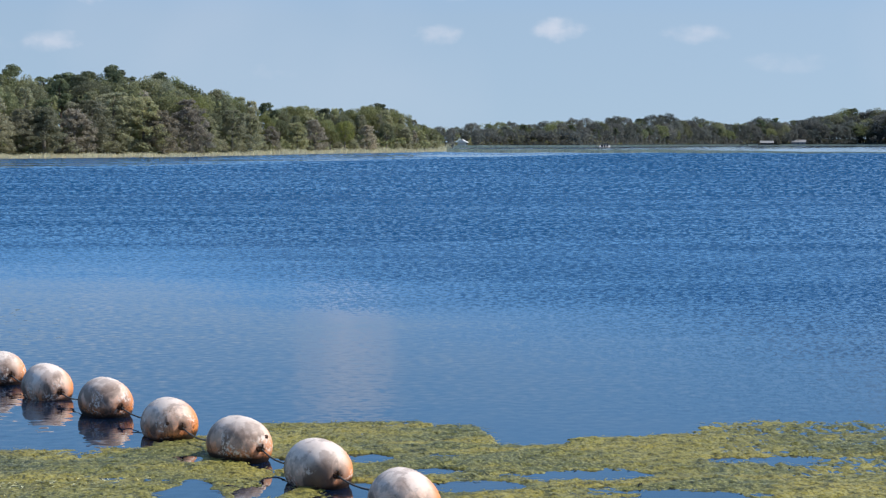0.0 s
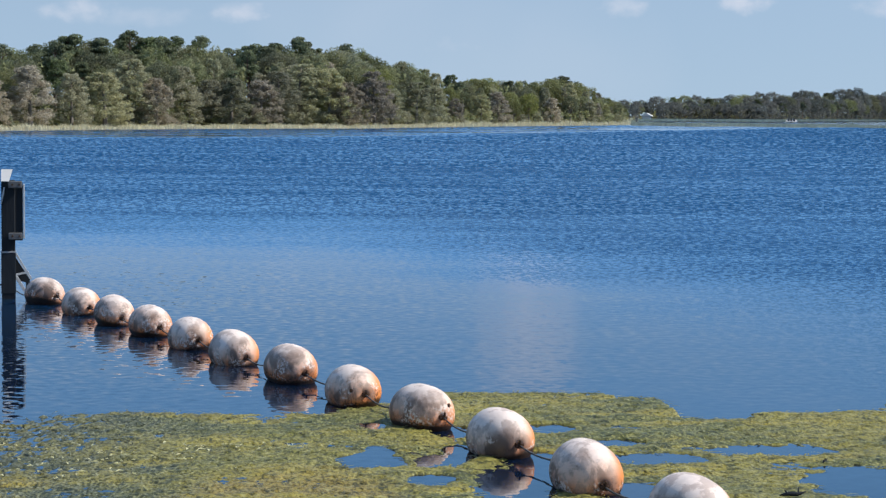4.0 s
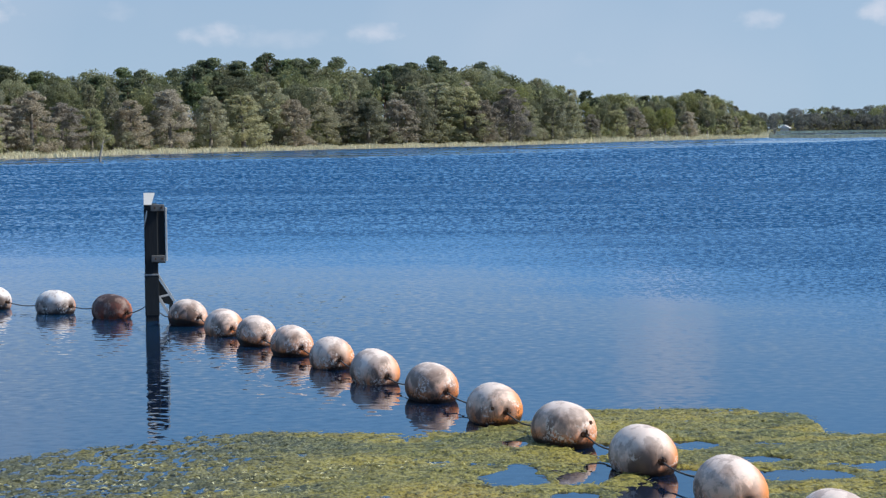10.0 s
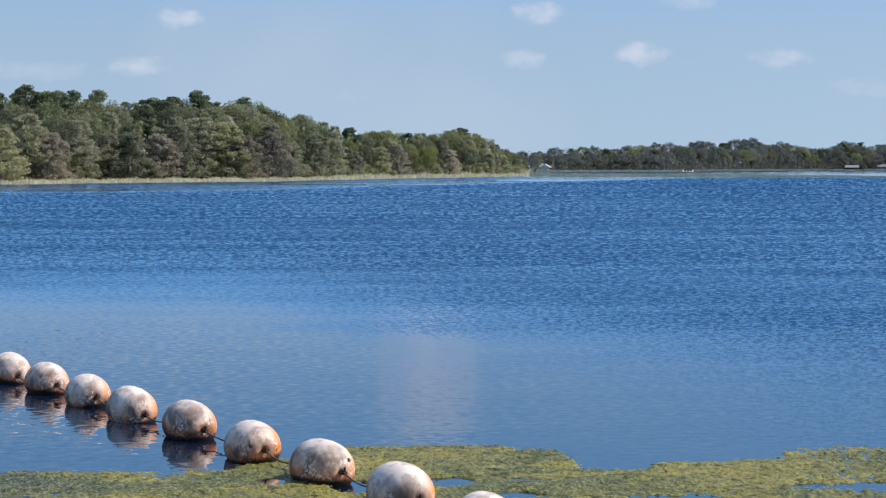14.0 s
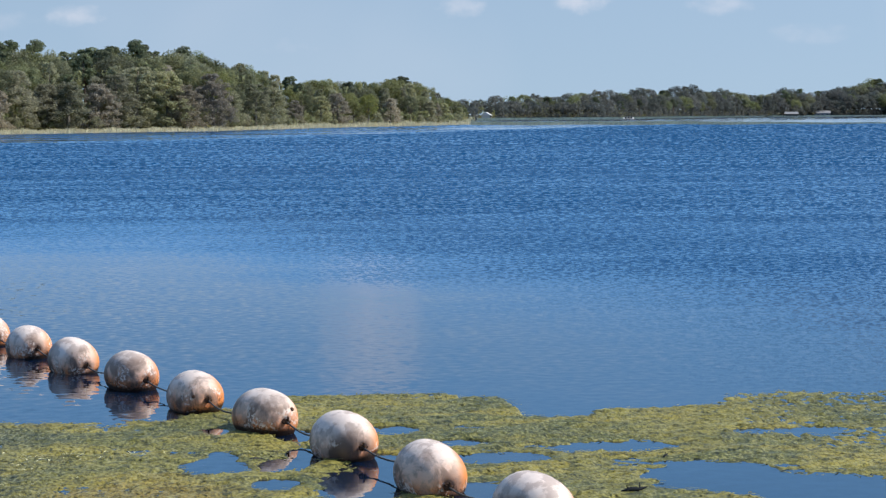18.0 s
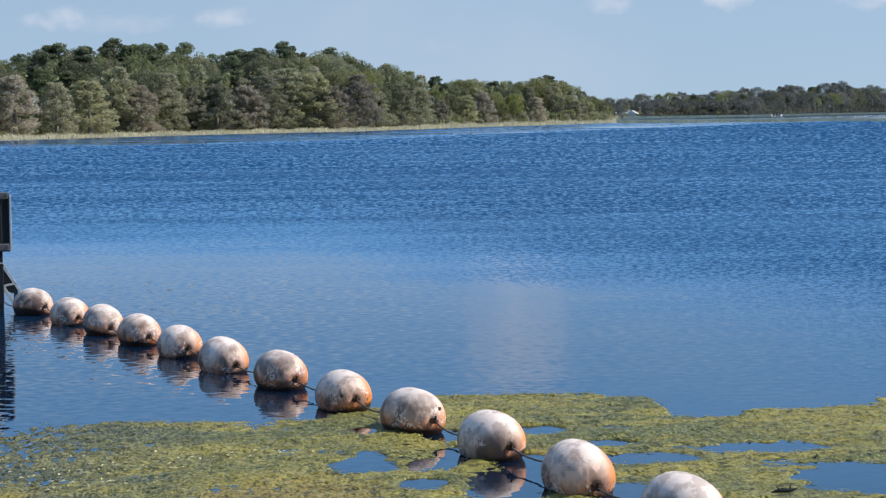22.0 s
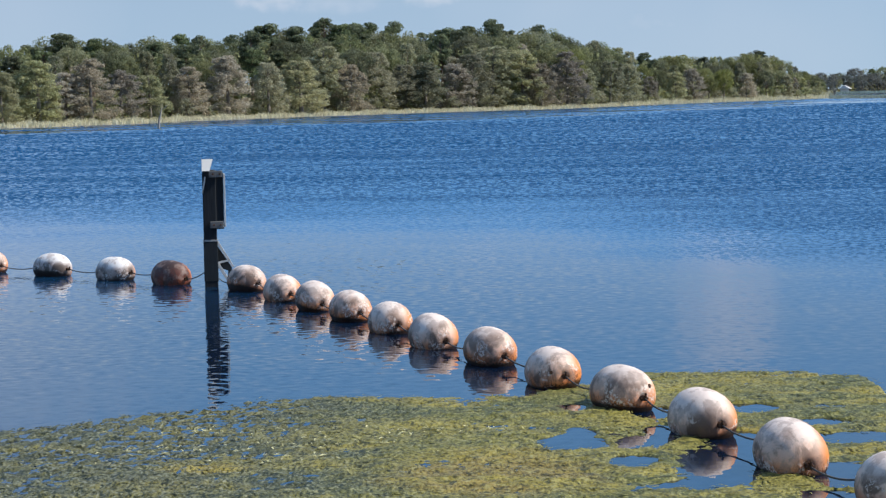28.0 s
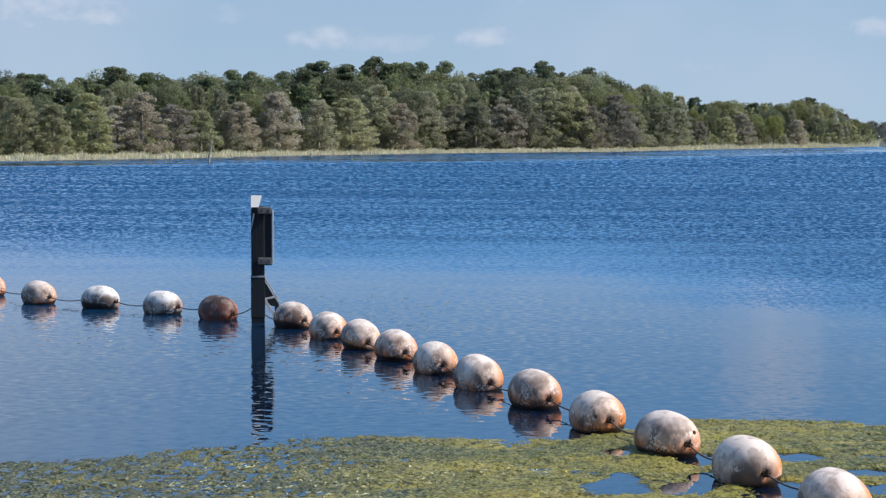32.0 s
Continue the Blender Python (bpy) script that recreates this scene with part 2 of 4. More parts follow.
    k.put(nx, vec.inputs[0]), k.put(k.math('MULTIPLY', ny, -1.0), vec.inputs[1])
    vec.inputs[2].default_value = 1.0
    unit = k.n("VectorMath", operation='NORMALIZE')
    k.put(vec.outputs[0], unit.inputs[0])
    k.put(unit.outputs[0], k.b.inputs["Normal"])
    # blue of the reflected sky is put into the body colour, less near the bank
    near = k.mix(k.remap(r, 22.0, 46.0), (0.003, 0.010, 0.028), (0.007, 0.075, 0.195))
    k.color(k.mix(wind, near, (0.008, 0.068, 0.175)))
    k.rough(k.math('MULTIPLY_ADD', wind, 0.05, 0.02))
    return k.m


def ground_material():
    k = Mat("shore_ground", 0.9, spec=0.2)
    p = k.world_co()
    sep = k.n("SeparateXYZ")
    k.put(p, sep.inputs[0])
    n1, n2 = k.noise(p, 0.15, 4), k.noise(p, 2.0, 3)
    sand = k.mix(n2, (0.30, 0.25, 0.17), (0.42, 0.37, 0.27))
    grass = k.mix(n1, (0.07, 0.08, 0.025), (0.16, 0.14, 0.05))
    k.color(k.mix(k.remap(k.math('MULTIPLY_ADD', n1, 0.4, sep.outputs[2]), 0.25, 0.6), sand, grass))
    k.bump(n2, 0.6, 0.05)
    return k.m


def leaf_material(name, a, b, c, trans=0.46):
    """Foliage: two greens by clump, a third tint by tree."""
    k = Mat(name, 0.65, spec=0.25)
    isl, tree = k.island(), k.rnd()
    big = k.noise(k.co(), 0.55, 2)
    col = k.mix(k.remap(big, 0.3, 0.7), a, b)
    col = k.mix(k.math('MULTIPLY', tree, 0.7), col, c)
    hsv = k.n("HueSaturation")
    k.put(col, hsv.inputs["Color"])
    lot = k.math('FRACT', k.math('MULTIPLY', tree, 7.3))
    k.put(k.math('MULTIPLY', k.math('MULTIPLY_ADD', isl, 0.5, 0.75), k.math('MULTIPLY_ADD', lot, 0.6, 0.7)), hsv.inputs["Value"])
    k.put(k.math('MULTIPLY_ADD', k.math('FRACT', k.math('MULTIPLY', tree, 3.7)), 0.4, 0.72), hsv.inputs["Saturation"])
    k.color(hsv.outputs[0])
    tr = k.n("BsdfTranslucent")
    k.put(hsv.outputs[0], tr.inputs[0])
    mx = k.n("MixShader")
    k.put(trans, mx.inputs[0])
    k.put(k.b.outputs[0], mx.inputs[1]), k.put(tr.outputs[0], mx.inputs[2])
    k.put(mx.outputs[0], k.nt.nodes["Material Output"].inputs[0])
    return k.m


def bark_material(name, a, b):
    k = Mat(name, 0.9, spec=0.2)
    g = k.noise(k.scaled(k.co(), (6, 6, 1.2)), 1.0, 4)
    k.color(k.mix(g, a, b))
    k.bump(g, 0.7, 0.04)
    return k.m


def buoy_material(name, pale, top, low, stain, level=0.03):
    """Sun-bleached plastic: pale on top, still coloured lower down, with scum, lichen spots and dark specks."""
    k = Mat(name, 0.55, spec=0.35)
    o = k.co()
    off = k.n("CombineXYZ")
    k.put(k.math('MULTIPLY', k.rnd(), 37.0), off.inputs[0]), k.put(k.math('MULTIPLY', k.rnd(), 11.0), off.inputs[2])
    v = k.n("VectorMath", operation='ADD')
    k.put(o, v.inputs[0]), k.put(off.outputs[0], v.inputs[1])
    v = v.outputs[0]
    sep = k.n("SeparateXYZ")
    k.put(o, sep.inputs[0])
    cloud, grain, fleck = k.noise(v, 5.0, 4), k.noise(v, 26.0, 4, 0.65), k.noise(v, 48.0, 2)
    height = k.math('MULTIPLY_ADD', k.math('SUBTRACT', cloud, 0.5), 0.22, k.math('ADD', sep.outputs[2], k.math('MULTIPLY_ADD', k.rnd(), 0.10, level - 0.06)))
    col = k.mix(k.remap(height, -0.06, 0.14), low, top)
    col = k.mix(k.remap(height, 0.12, 0.25), col, pale)
    col = k.mix(k.math('MULTIPLY', k.remap(k.noise(v, 6.5, 5, 0.65), 0.48, 0.57), 0.55), col, (0.38, 0.285, 0.245))
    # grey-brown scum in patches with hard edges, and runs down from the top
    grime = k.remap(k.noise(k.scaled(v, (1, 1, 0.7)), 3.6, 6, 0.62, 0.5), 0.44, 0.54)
    side = k.remap(k.math('MULTIPLY_ADD', cloud, 0.3, sep.outputs[1]), 0.34, 0.04, 0.35, 1.0)   # more scum on the flank away from the sun, painting in its shade
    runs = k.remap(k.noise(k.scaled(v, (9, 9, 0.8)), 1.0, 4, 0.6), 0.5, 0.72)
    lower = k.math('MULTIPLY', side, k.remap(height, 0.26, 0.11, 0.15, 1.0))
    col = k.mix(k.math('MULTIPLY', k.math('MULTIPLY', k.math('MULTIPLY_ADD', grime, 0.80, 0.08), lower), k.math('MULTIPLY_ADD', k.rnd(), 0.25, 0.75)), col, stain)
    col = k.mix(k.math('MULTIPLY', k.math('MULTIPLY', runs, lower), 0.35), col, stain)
    lit_orange = k.math('MULTIPLY', k.remap(k.math('MULTIPLY_ADD', cloud, 0.12, sep.outputs[1]), 0.14, 0.27), k.remap(height, 0.27, 0.06, 0.2, 0.9))
    col = k.mix(lit_orange, col, (0.80, 0.27, 0.06))          # unbleached orange on the sunward flank, doubling as its lit glow
    # spots where the scum has flaked off
    spot = k.math('MULTIPLY', k.remap(k.noise(v, 36.0, 3, 0.55, 0.6), 0.52, 0.56), k.math('MULTIPLY', k.remap(k.noise(v, 4.3, 2), 0.48, 0.56), k.remap(height, 0.20, 0.10)))
    col = k.mix(k.math('MULTIPLY', spot, 0.75), col, pale)
    specks = k.math('MULTIPLY', k.remap(fleck, 0.52, 0.60), k.remap(height, 0.05, -0.07))
    col = k.mix(k.math('MULTIPLY', specks, 0.9), col, (0.03, 0.024, 0.018))
    line = k.remap(k.math('MULTIPLY_ADD', cloud, 0.06, sep.outputs[2]), -0.02, -0.065)
    col = k.mix(k.math('MULTIPLY', line, 0.95), col, (0.02, 0.010, 0.007))
    k.color(col)
    k.rough(k.math('MULTIPLY_ADD', grain, 0.3, 0.4))
    k.bump(k.math('ADD', grain, cloud), 0.35, 0.008)
    return k.m


def plain_material(name, a, b, scale=8.0, rough=0.6, metal=0.0, bump=0.3, stretch=(1, 1, 1), spec=0.4):
    k = Mat(name, rough, metal, spec)
    v = k.scaled(k.co(), stretch)
    g, big = k.noise(v, scale, 4), k.noise(v, scale * 0.2, 3)
    k.color(k.mix(k.math('MULTIPLY_ADD', big, 0.5, k.math('MULTIPLY', g, 0.5)), a, b))
    k.rough(k.math('MULTIPLY_ADD', g, 0.25, rough - 0.12))
    k.bump(g, bump, 0.01)
    return k.m


def algae_material():
    k = Mat("pond_weed", 0.55, spec=0.35)
    p = k.world_co()
    sep = k.n("SeparateXYZ")
    k.put(p, sep.inputs[0])
    x, y = sep.outputs[0], sep.outputs[1]
    patch = k.noise(k.scaled(p, (0.5, 0.8, 1)), 1.0, 5, 0.6)
    tuft = k.noise(k.scaled(p, (11, 8, 4)), 1.0, 5, 0.7, 0.4)
    wool = k.noise(k.scaled(p, (44, 24, 20)), 1.0, 3, 0.6)
    # greyer and thinner on one flank, brown-gold where the mat is old
    flank = k.remap(k.math('MULTIPLY_ADD', patch, 2.4, x), 0.9, -1.6)
    col = k.mix(k.remap(patch, 0.40, 0.60), (0.175, 0.185, 0.05), (0.35, 0.31, 0.06))
    col = k.mix(k.math('MULTIPLY', flank, 0.75), col, (0.14, 0.15, 0.085))
    dx, dy = k.math('ADD', x, 0.25), k.math('MULTIPLY', k.math('SUBTRACT', y, 14.95), 0.8)
    old = k.math('SQRT', k.math('MULTIPLY_ADD', dx, dx, k.math('MULTIPLY', dy, dy)))
    col = k.mix(k.math('MULTIPLY', k.remap(k.math('MULTIPLY_ADD', patch, 1.6, old), 1.75, 1.25), 0.7), col, (0.44, 0.31, 0.07))
    gx, gy = k.math('MULTIPLY', k.math('ADD', x, 2.45), 2.4), k.math('MULTIPLY', k.math('SUBTRACT', y, 15.2), 4.5)
    gold = k.math('SQRT', k.math('MULTIPLY_ADD', gx, gx, k.math('MULTIPLY', gy, gy)))
    col = k.mix(k.math('MULTIPLY', k.remap(k.math('MULTIPLY_ADD', patch, 1.2, gold), 1.9, 1.2), 0.85), col, (0.50, 0.39, 0.06))
    bright = k.remap(k.noise(k.scaled(p, (0.8, 1.7, 1)), 1.0, 4), 0.52, 0.62)
    col = k.mix(k.math('MULTIPLY', bright, k.math('MULTIPLY_ADD', flank, -0.6, 0.85)), col, (0.44, 0.37, 0.065))
    col = k.mix(k.math('MULTIPLY', k.remap(tuft, 0.54, 0.68), k.math('MULTIPLY_ADD', flank, -0.6, 0.85)), col, (0.45, 0.42, 0.15))
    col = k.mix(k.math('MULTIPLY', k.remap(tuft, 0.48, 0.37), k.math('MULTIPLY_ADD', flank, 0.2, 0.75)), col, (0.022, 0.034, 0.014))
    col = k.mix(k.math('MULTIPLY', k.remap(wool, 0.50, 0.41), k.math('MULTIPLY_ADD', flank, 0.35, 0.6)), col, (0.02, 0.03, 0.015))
    col = k.mix(k.math('MULTIPLY', k.remap(wool, 0.56, 0.64), 0.75), col, k.mix(flank, (0.50, 0.47, 0.19), (0.40, 0.42, 0.33)))
    hsv = k.n("HueSaturation")
    k.put(col, hsv.inputs["Color"]), k.put(k.math('MULTIPLY_ADD', k.noise(k.scaled(p, (3, 3, 1)), 1.0, 3), 0.5, 0.47), hsv.inputs["Value"])
    k.color(hsv.outputs[0])
    k.bump(k.noise(k.scaled(p, (30, 30, 30)), 1.0, 3), 0.7, 0.01)
    return k.m


M_WATER, M_GROUND, M_WEED = water_material(), ground_material(), algae_material()
M_CYPRESS = leaf_material("cypress_leaves", (0.31, 0.33, 0.18), (0.385, 0.385, 0.24), (0.41, 0.385, 0.265))
M_RUST = leaf_material("rusty_cypress_leaves", (0.40, 0.355, 0.27), (0.47, 0.42, 0.33), (0.43, 0.39, 0.30))
M_OAK = leaf_material("oak_leaves", (0.165, 0.20, 0.095), (0.24, 0.265, 0.13), (0.28, 0.28, 0.16))
M_PINE = leaf_material("pine_needles", (0.105, 0.14, 0.075), (0.155, 0.19, 0.095), (0.175, 0.20, 0.11), 0.36)
M_LIME = leaf_material("yellow_green_leaves", (0.20, 0.23, 0.075), (0.29, 0.29, 0.11), (0.21, 0.22, 0.10))
M_REED = leaf_material("reed_blades", (0.58, 0.55, 0.34), (0.68, 0.64, 0.44), (0.54, 0.54, 0.31), 0.35)
# far-shore foliage: blue-grey distance haze is put into the leaf colour
M_HAZE_LEAF = leaf_material("haze_grey_leaves", (0.115, 0.14, 0.125), (0.165, 0.185, 0.165), (0.215, 0.21, 0.19))
M_BARK = bark_material("grey_bark", (0.13, 0.11, 0.09), (0.30, 0.27, 0.23))
M_PINEBARK = bark_material("pine_bark", (0.10, 0.07, 0.055), (0.24, 0.17, 0.13))
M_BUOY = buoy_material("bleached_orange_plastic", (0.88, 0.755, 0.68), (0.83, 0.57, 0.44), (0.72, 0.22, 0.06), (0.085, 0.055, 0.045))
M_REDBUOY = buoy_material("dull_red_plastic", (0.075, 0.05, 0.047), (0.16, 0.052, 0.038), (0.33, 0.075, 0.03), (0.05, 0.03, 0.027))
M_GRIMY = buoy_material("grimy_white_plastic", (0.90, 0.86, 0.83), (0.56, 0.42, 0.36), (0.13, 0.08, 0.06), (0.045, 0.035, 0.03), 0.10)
M_ROPE = plain_material("wet_rope", (0.05, 0.05, 0.055), (0.16, 0.15, 0.14), 60, 0.85)
M_IRON = plain_material("rusted_iron", (0.03, 0.02, 0.015), (0.14, 0.065, 0.035), 30, 0.75, 0.3)
M_TIMBER = plain_material("tarred_timber", (0.010, 0.013, 0.017), (0.036, 0.040, 0.045), 12, 0.85, 0, 0.5, (3, 3, 0.4), 0.12)
M_GALV = plain_material("weathered_galvanised_steel", (0.20, 0.21, 0.22), (0.42, 0.42, 0.42), 14, 0.6, 0.2)
M_STEEL = plain_material("dull_dark_steel", (0.07, 0.075, 0.08), (0.19, 0.19, 0.19), 14, 0.65, 0.2)
M_SLEEVE = plain_material("dark_slate_coating", (0.010, 0.013, 0.016), (0.032, 0.038, 0.043), 9, 0.7, 0, 0.4, (2, 2, 0.6), 0.2)
M_WHITE = plain_material("chalky_white_paint", (0.45, 0.45, 0.44), (0.66, 0.66, 0.65), 10, 0.6)
M_ROOF = plain_material("grey_roofing", (0.20, 0.20, 0.21), (0.36, 0.36, 0.37), 2, 0.8)
M_DARK = plain_material("dark_opening", (0.02, 0.022, 0.025), (0.05, 0.05, 0.05), 2, 0.4)
M_DEAD = bark_material("bleached_dead_wood", (0.22, 0.20, 0.17), (0.45, 0.41, 0.36))


# ---------------------------------------------------------------- mesh helpers
def mesh_of(name, verts, faces, material, smooth=False):
    me = bpy.data.meshes.new(name)
    me.from_pydata([tuple(v) for v in verts], [], faces)
    me.materials.append(material)
    if smooth:
        me.polygons.foreach_set("use_smooth", [True] * len(me.polygons))
    me.update()
    return me


def part(name, bm, material, parent=None, label="", smooth=False):
    """A bmesh, or a mesh that is ready, as one object under its thing."""
    if isinstance(bm, bmesh.types.BMesh):
        me = bpy.data.meshes.new(name)
        bmesh.ops.recalc_face_normals(bm, faces=bm.faces)
        bm.to_mesh(me)
        bm.free()
        me.materials.append(material)
        if smooth:
            me.polygons.foreach_set("use_smooth", [True] * len(me.polygons))
    else:
        me = bm
    ob = new(name, me)
    ob.parent = parent
    return tagged(ob, label) if label else ob


def box(bm, size, m, bevel=0.0):
    geo = bmesh.ops.create_cube(bm, size=1.0, matrix=m @ Matrix.Diagonal((*size, 1)))
    if bevel:
        edges = list({e for v in geo["verts"] for e in v.link_edges})
        bmesh.ops.bevel(bm, geom=edges, offset=bevel, segments=1, affect='EDGES')


def tube(points, radii, seg=7, twist=0.0):
    """Verts and faces of a round bar through points, with its ends closed."""
    P = [Vector(p) for p in points]
    verts, faces = [], []
    for i, p in enumerate(P):
        d = (P[min(i + 1, len(P) - 1)] - P[max(i - 1, 0)]).normalized()
        u = d.cross(Vector((0, 0, 1)) if abs(d.z) < 0.95 else Vector((1, 0, 0))).normalized()
        w = d.cross(u)
        for s in range(seg):
            a = 2 * math.pi * s / seg + twist * i
            verts.append(p + (u * math.cos(a) + w * math.sin(a)) * radii[i])
    for i in range(len(P) - 1):
        for s in range(seg):
            t = (s + 1) % seg
            faces.append((i * seg + s, i * seg + t, (i + 1) * seg + t, (i + 1) * seg + s))
    faces += [tuple(range(seg))[::-1], tuple((len(P) - 1) * seg + s for s in range(seg))]
    return verts, faces


def join(pieces):
    verts, faces = [], []
    for v, f in pieces:
        n = len(verts)
        verts += v
        faces += [tuple(i + n for i in q) for q in f]
    return verts, faces


def interp(x, table):
    return float(np.interp(x, [a for a, _ in table], [b for _, b in table]))


# ---------------------------------------------------------------- lake, shores, ground
# distance of the far waterline by bearing (degrees to the right of +y)
SHORE = [(-180, 7), (-60, 9), (-40, 60), (-24, 190), (-14.5, 241), (-11.4, 258), (-8.3, 292), (-5.1, 320), (-2.2, 346), (1.2, 370),
         (4.4, 450), (7.5, 530), (8.5, 600), (8.75, 1000), (10.5, 1080), (12.2, 1090), (13.8, 1300), (15.4, 1500), (17, 1650), (20, 1750),
         (40, 1500), (60, 9), (180, 7)]


def shore_r(az):
    return interp(az, SHORE)


def ground_z(az, r):
    """Bank where the camera stands, lake bed, and the land behind the far waterline."""
    if abs(az) < 60:
        s = shore_r(az)
        near = 1.15 * max(0.0, 1 - max(0.0, r - 3.5) / 3.5) - 0.9 * min(1.0, max(0.0, (r - 6.5) / 5))
        far = min(1.2, (r - s) * 0.035) if r > s else max(-0.9, (r - s) * 0.06)
        far += max(0.0, min(1.0, (r - s - 45) / 60)) * (4.5 if az < 7.4 or az > 9.2 else 0.3)
        return max(near, far)
    return 1.15 if r < 3.5 else 1.15 + 0.02 * min(r, 120)


def polar_sheet(name, radii, bearings, z, material):
    verts = [(0, 0, z(0, 0))]
    for r in radii:
        for a in bearings:
            verts.append((r * math.sin(radians(a)), r * math.cos(radians(a)), z(a, r)))
    n, faces = len(bearings), []
    for j in range(n):
        faces.append((0, 1 + (j + 1) % n, 1 + j))
    for i in range(len(radii) - 1):
        for j in range(n):
            k = (j + 1) % n
            faces.append((1 + i * n + j, 1 + i * n + k, 1 + (i + 1) * n + k, 1 + (i + 1) * n + j))
    return mesh_of(name, verts, faces, material, True)


bearings = sorted([a for a in range(-180, 180, 6) if abs(a) > 22] + [a * 0.4 for a in range(-55, 56)])
radii = [2, 3.5, 5, 6.5, 8, 12, 30, 80, 140] + [150 * 1.025 ** i for i in range(110)] + [2600, 3300, 4600]
tagged(new("ground", polar_sheet("ground", radii, bearings, ground_z, M_GROUND)),
       "sandy and grassy lake bed and shores, one sheet", "ground", kind="structure")
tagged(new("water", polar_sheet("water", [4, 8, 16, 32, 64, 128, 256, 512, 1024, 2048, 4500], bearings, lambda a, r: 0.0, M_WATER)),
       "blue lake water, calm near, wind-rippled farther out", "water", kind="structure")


# ---------------------------------------------------------------- trees
def leaf_mesh(name, clumps, per, size, material, seed, flat=1.0, droop=0.0):
    """Many small leaf sprays, grouped in clumps (x, y, z, radius)."""
    rng = np.random.default_rng(seed)
    C = np.repeat(np.array(clumps, float), per, 0)
    n = len(C)
    d = rng.normal(size=(n, 3))
    d /= np.linalg.norm(d, axis=1)[:, None]
    rad = rng.random(n) ** 0.3
    off = d * (C[:, 3] * rad)[:, None]
    off[:, 2] = off[:, 2] * flat - droop * np.hypot(off[:, 0], off[:, 1])
    P = C[:, :3] + off
    nrm = d + 0.6 * rng.normal(size=(n, 3)) + np.array((0, 0, 0.3))
    nrm /= np.linalg.norm(nrm, axis=1)[:, None]
    u = np.cross(nrm, rng.normal(size=(n, 3)))
    u /= np.linalg.norm(u, axis=1)[:, None]
    w = np.cross(nrm, u)
    s = size * (0.55 + 0.9 * rng.random(n))[:, None]
    V = np.stack([P - u * s, P - w * s * 0.45 + nrm * s * 0.18, P + u * s, P + w * s * 0.45 + nrm * s * 0.18], 1).reshape(-1, 3)
    F = np.arange(4 * n).reshape(-1, 4)
    return mesh_of(name, V.tolist(), F.tolist(), material)


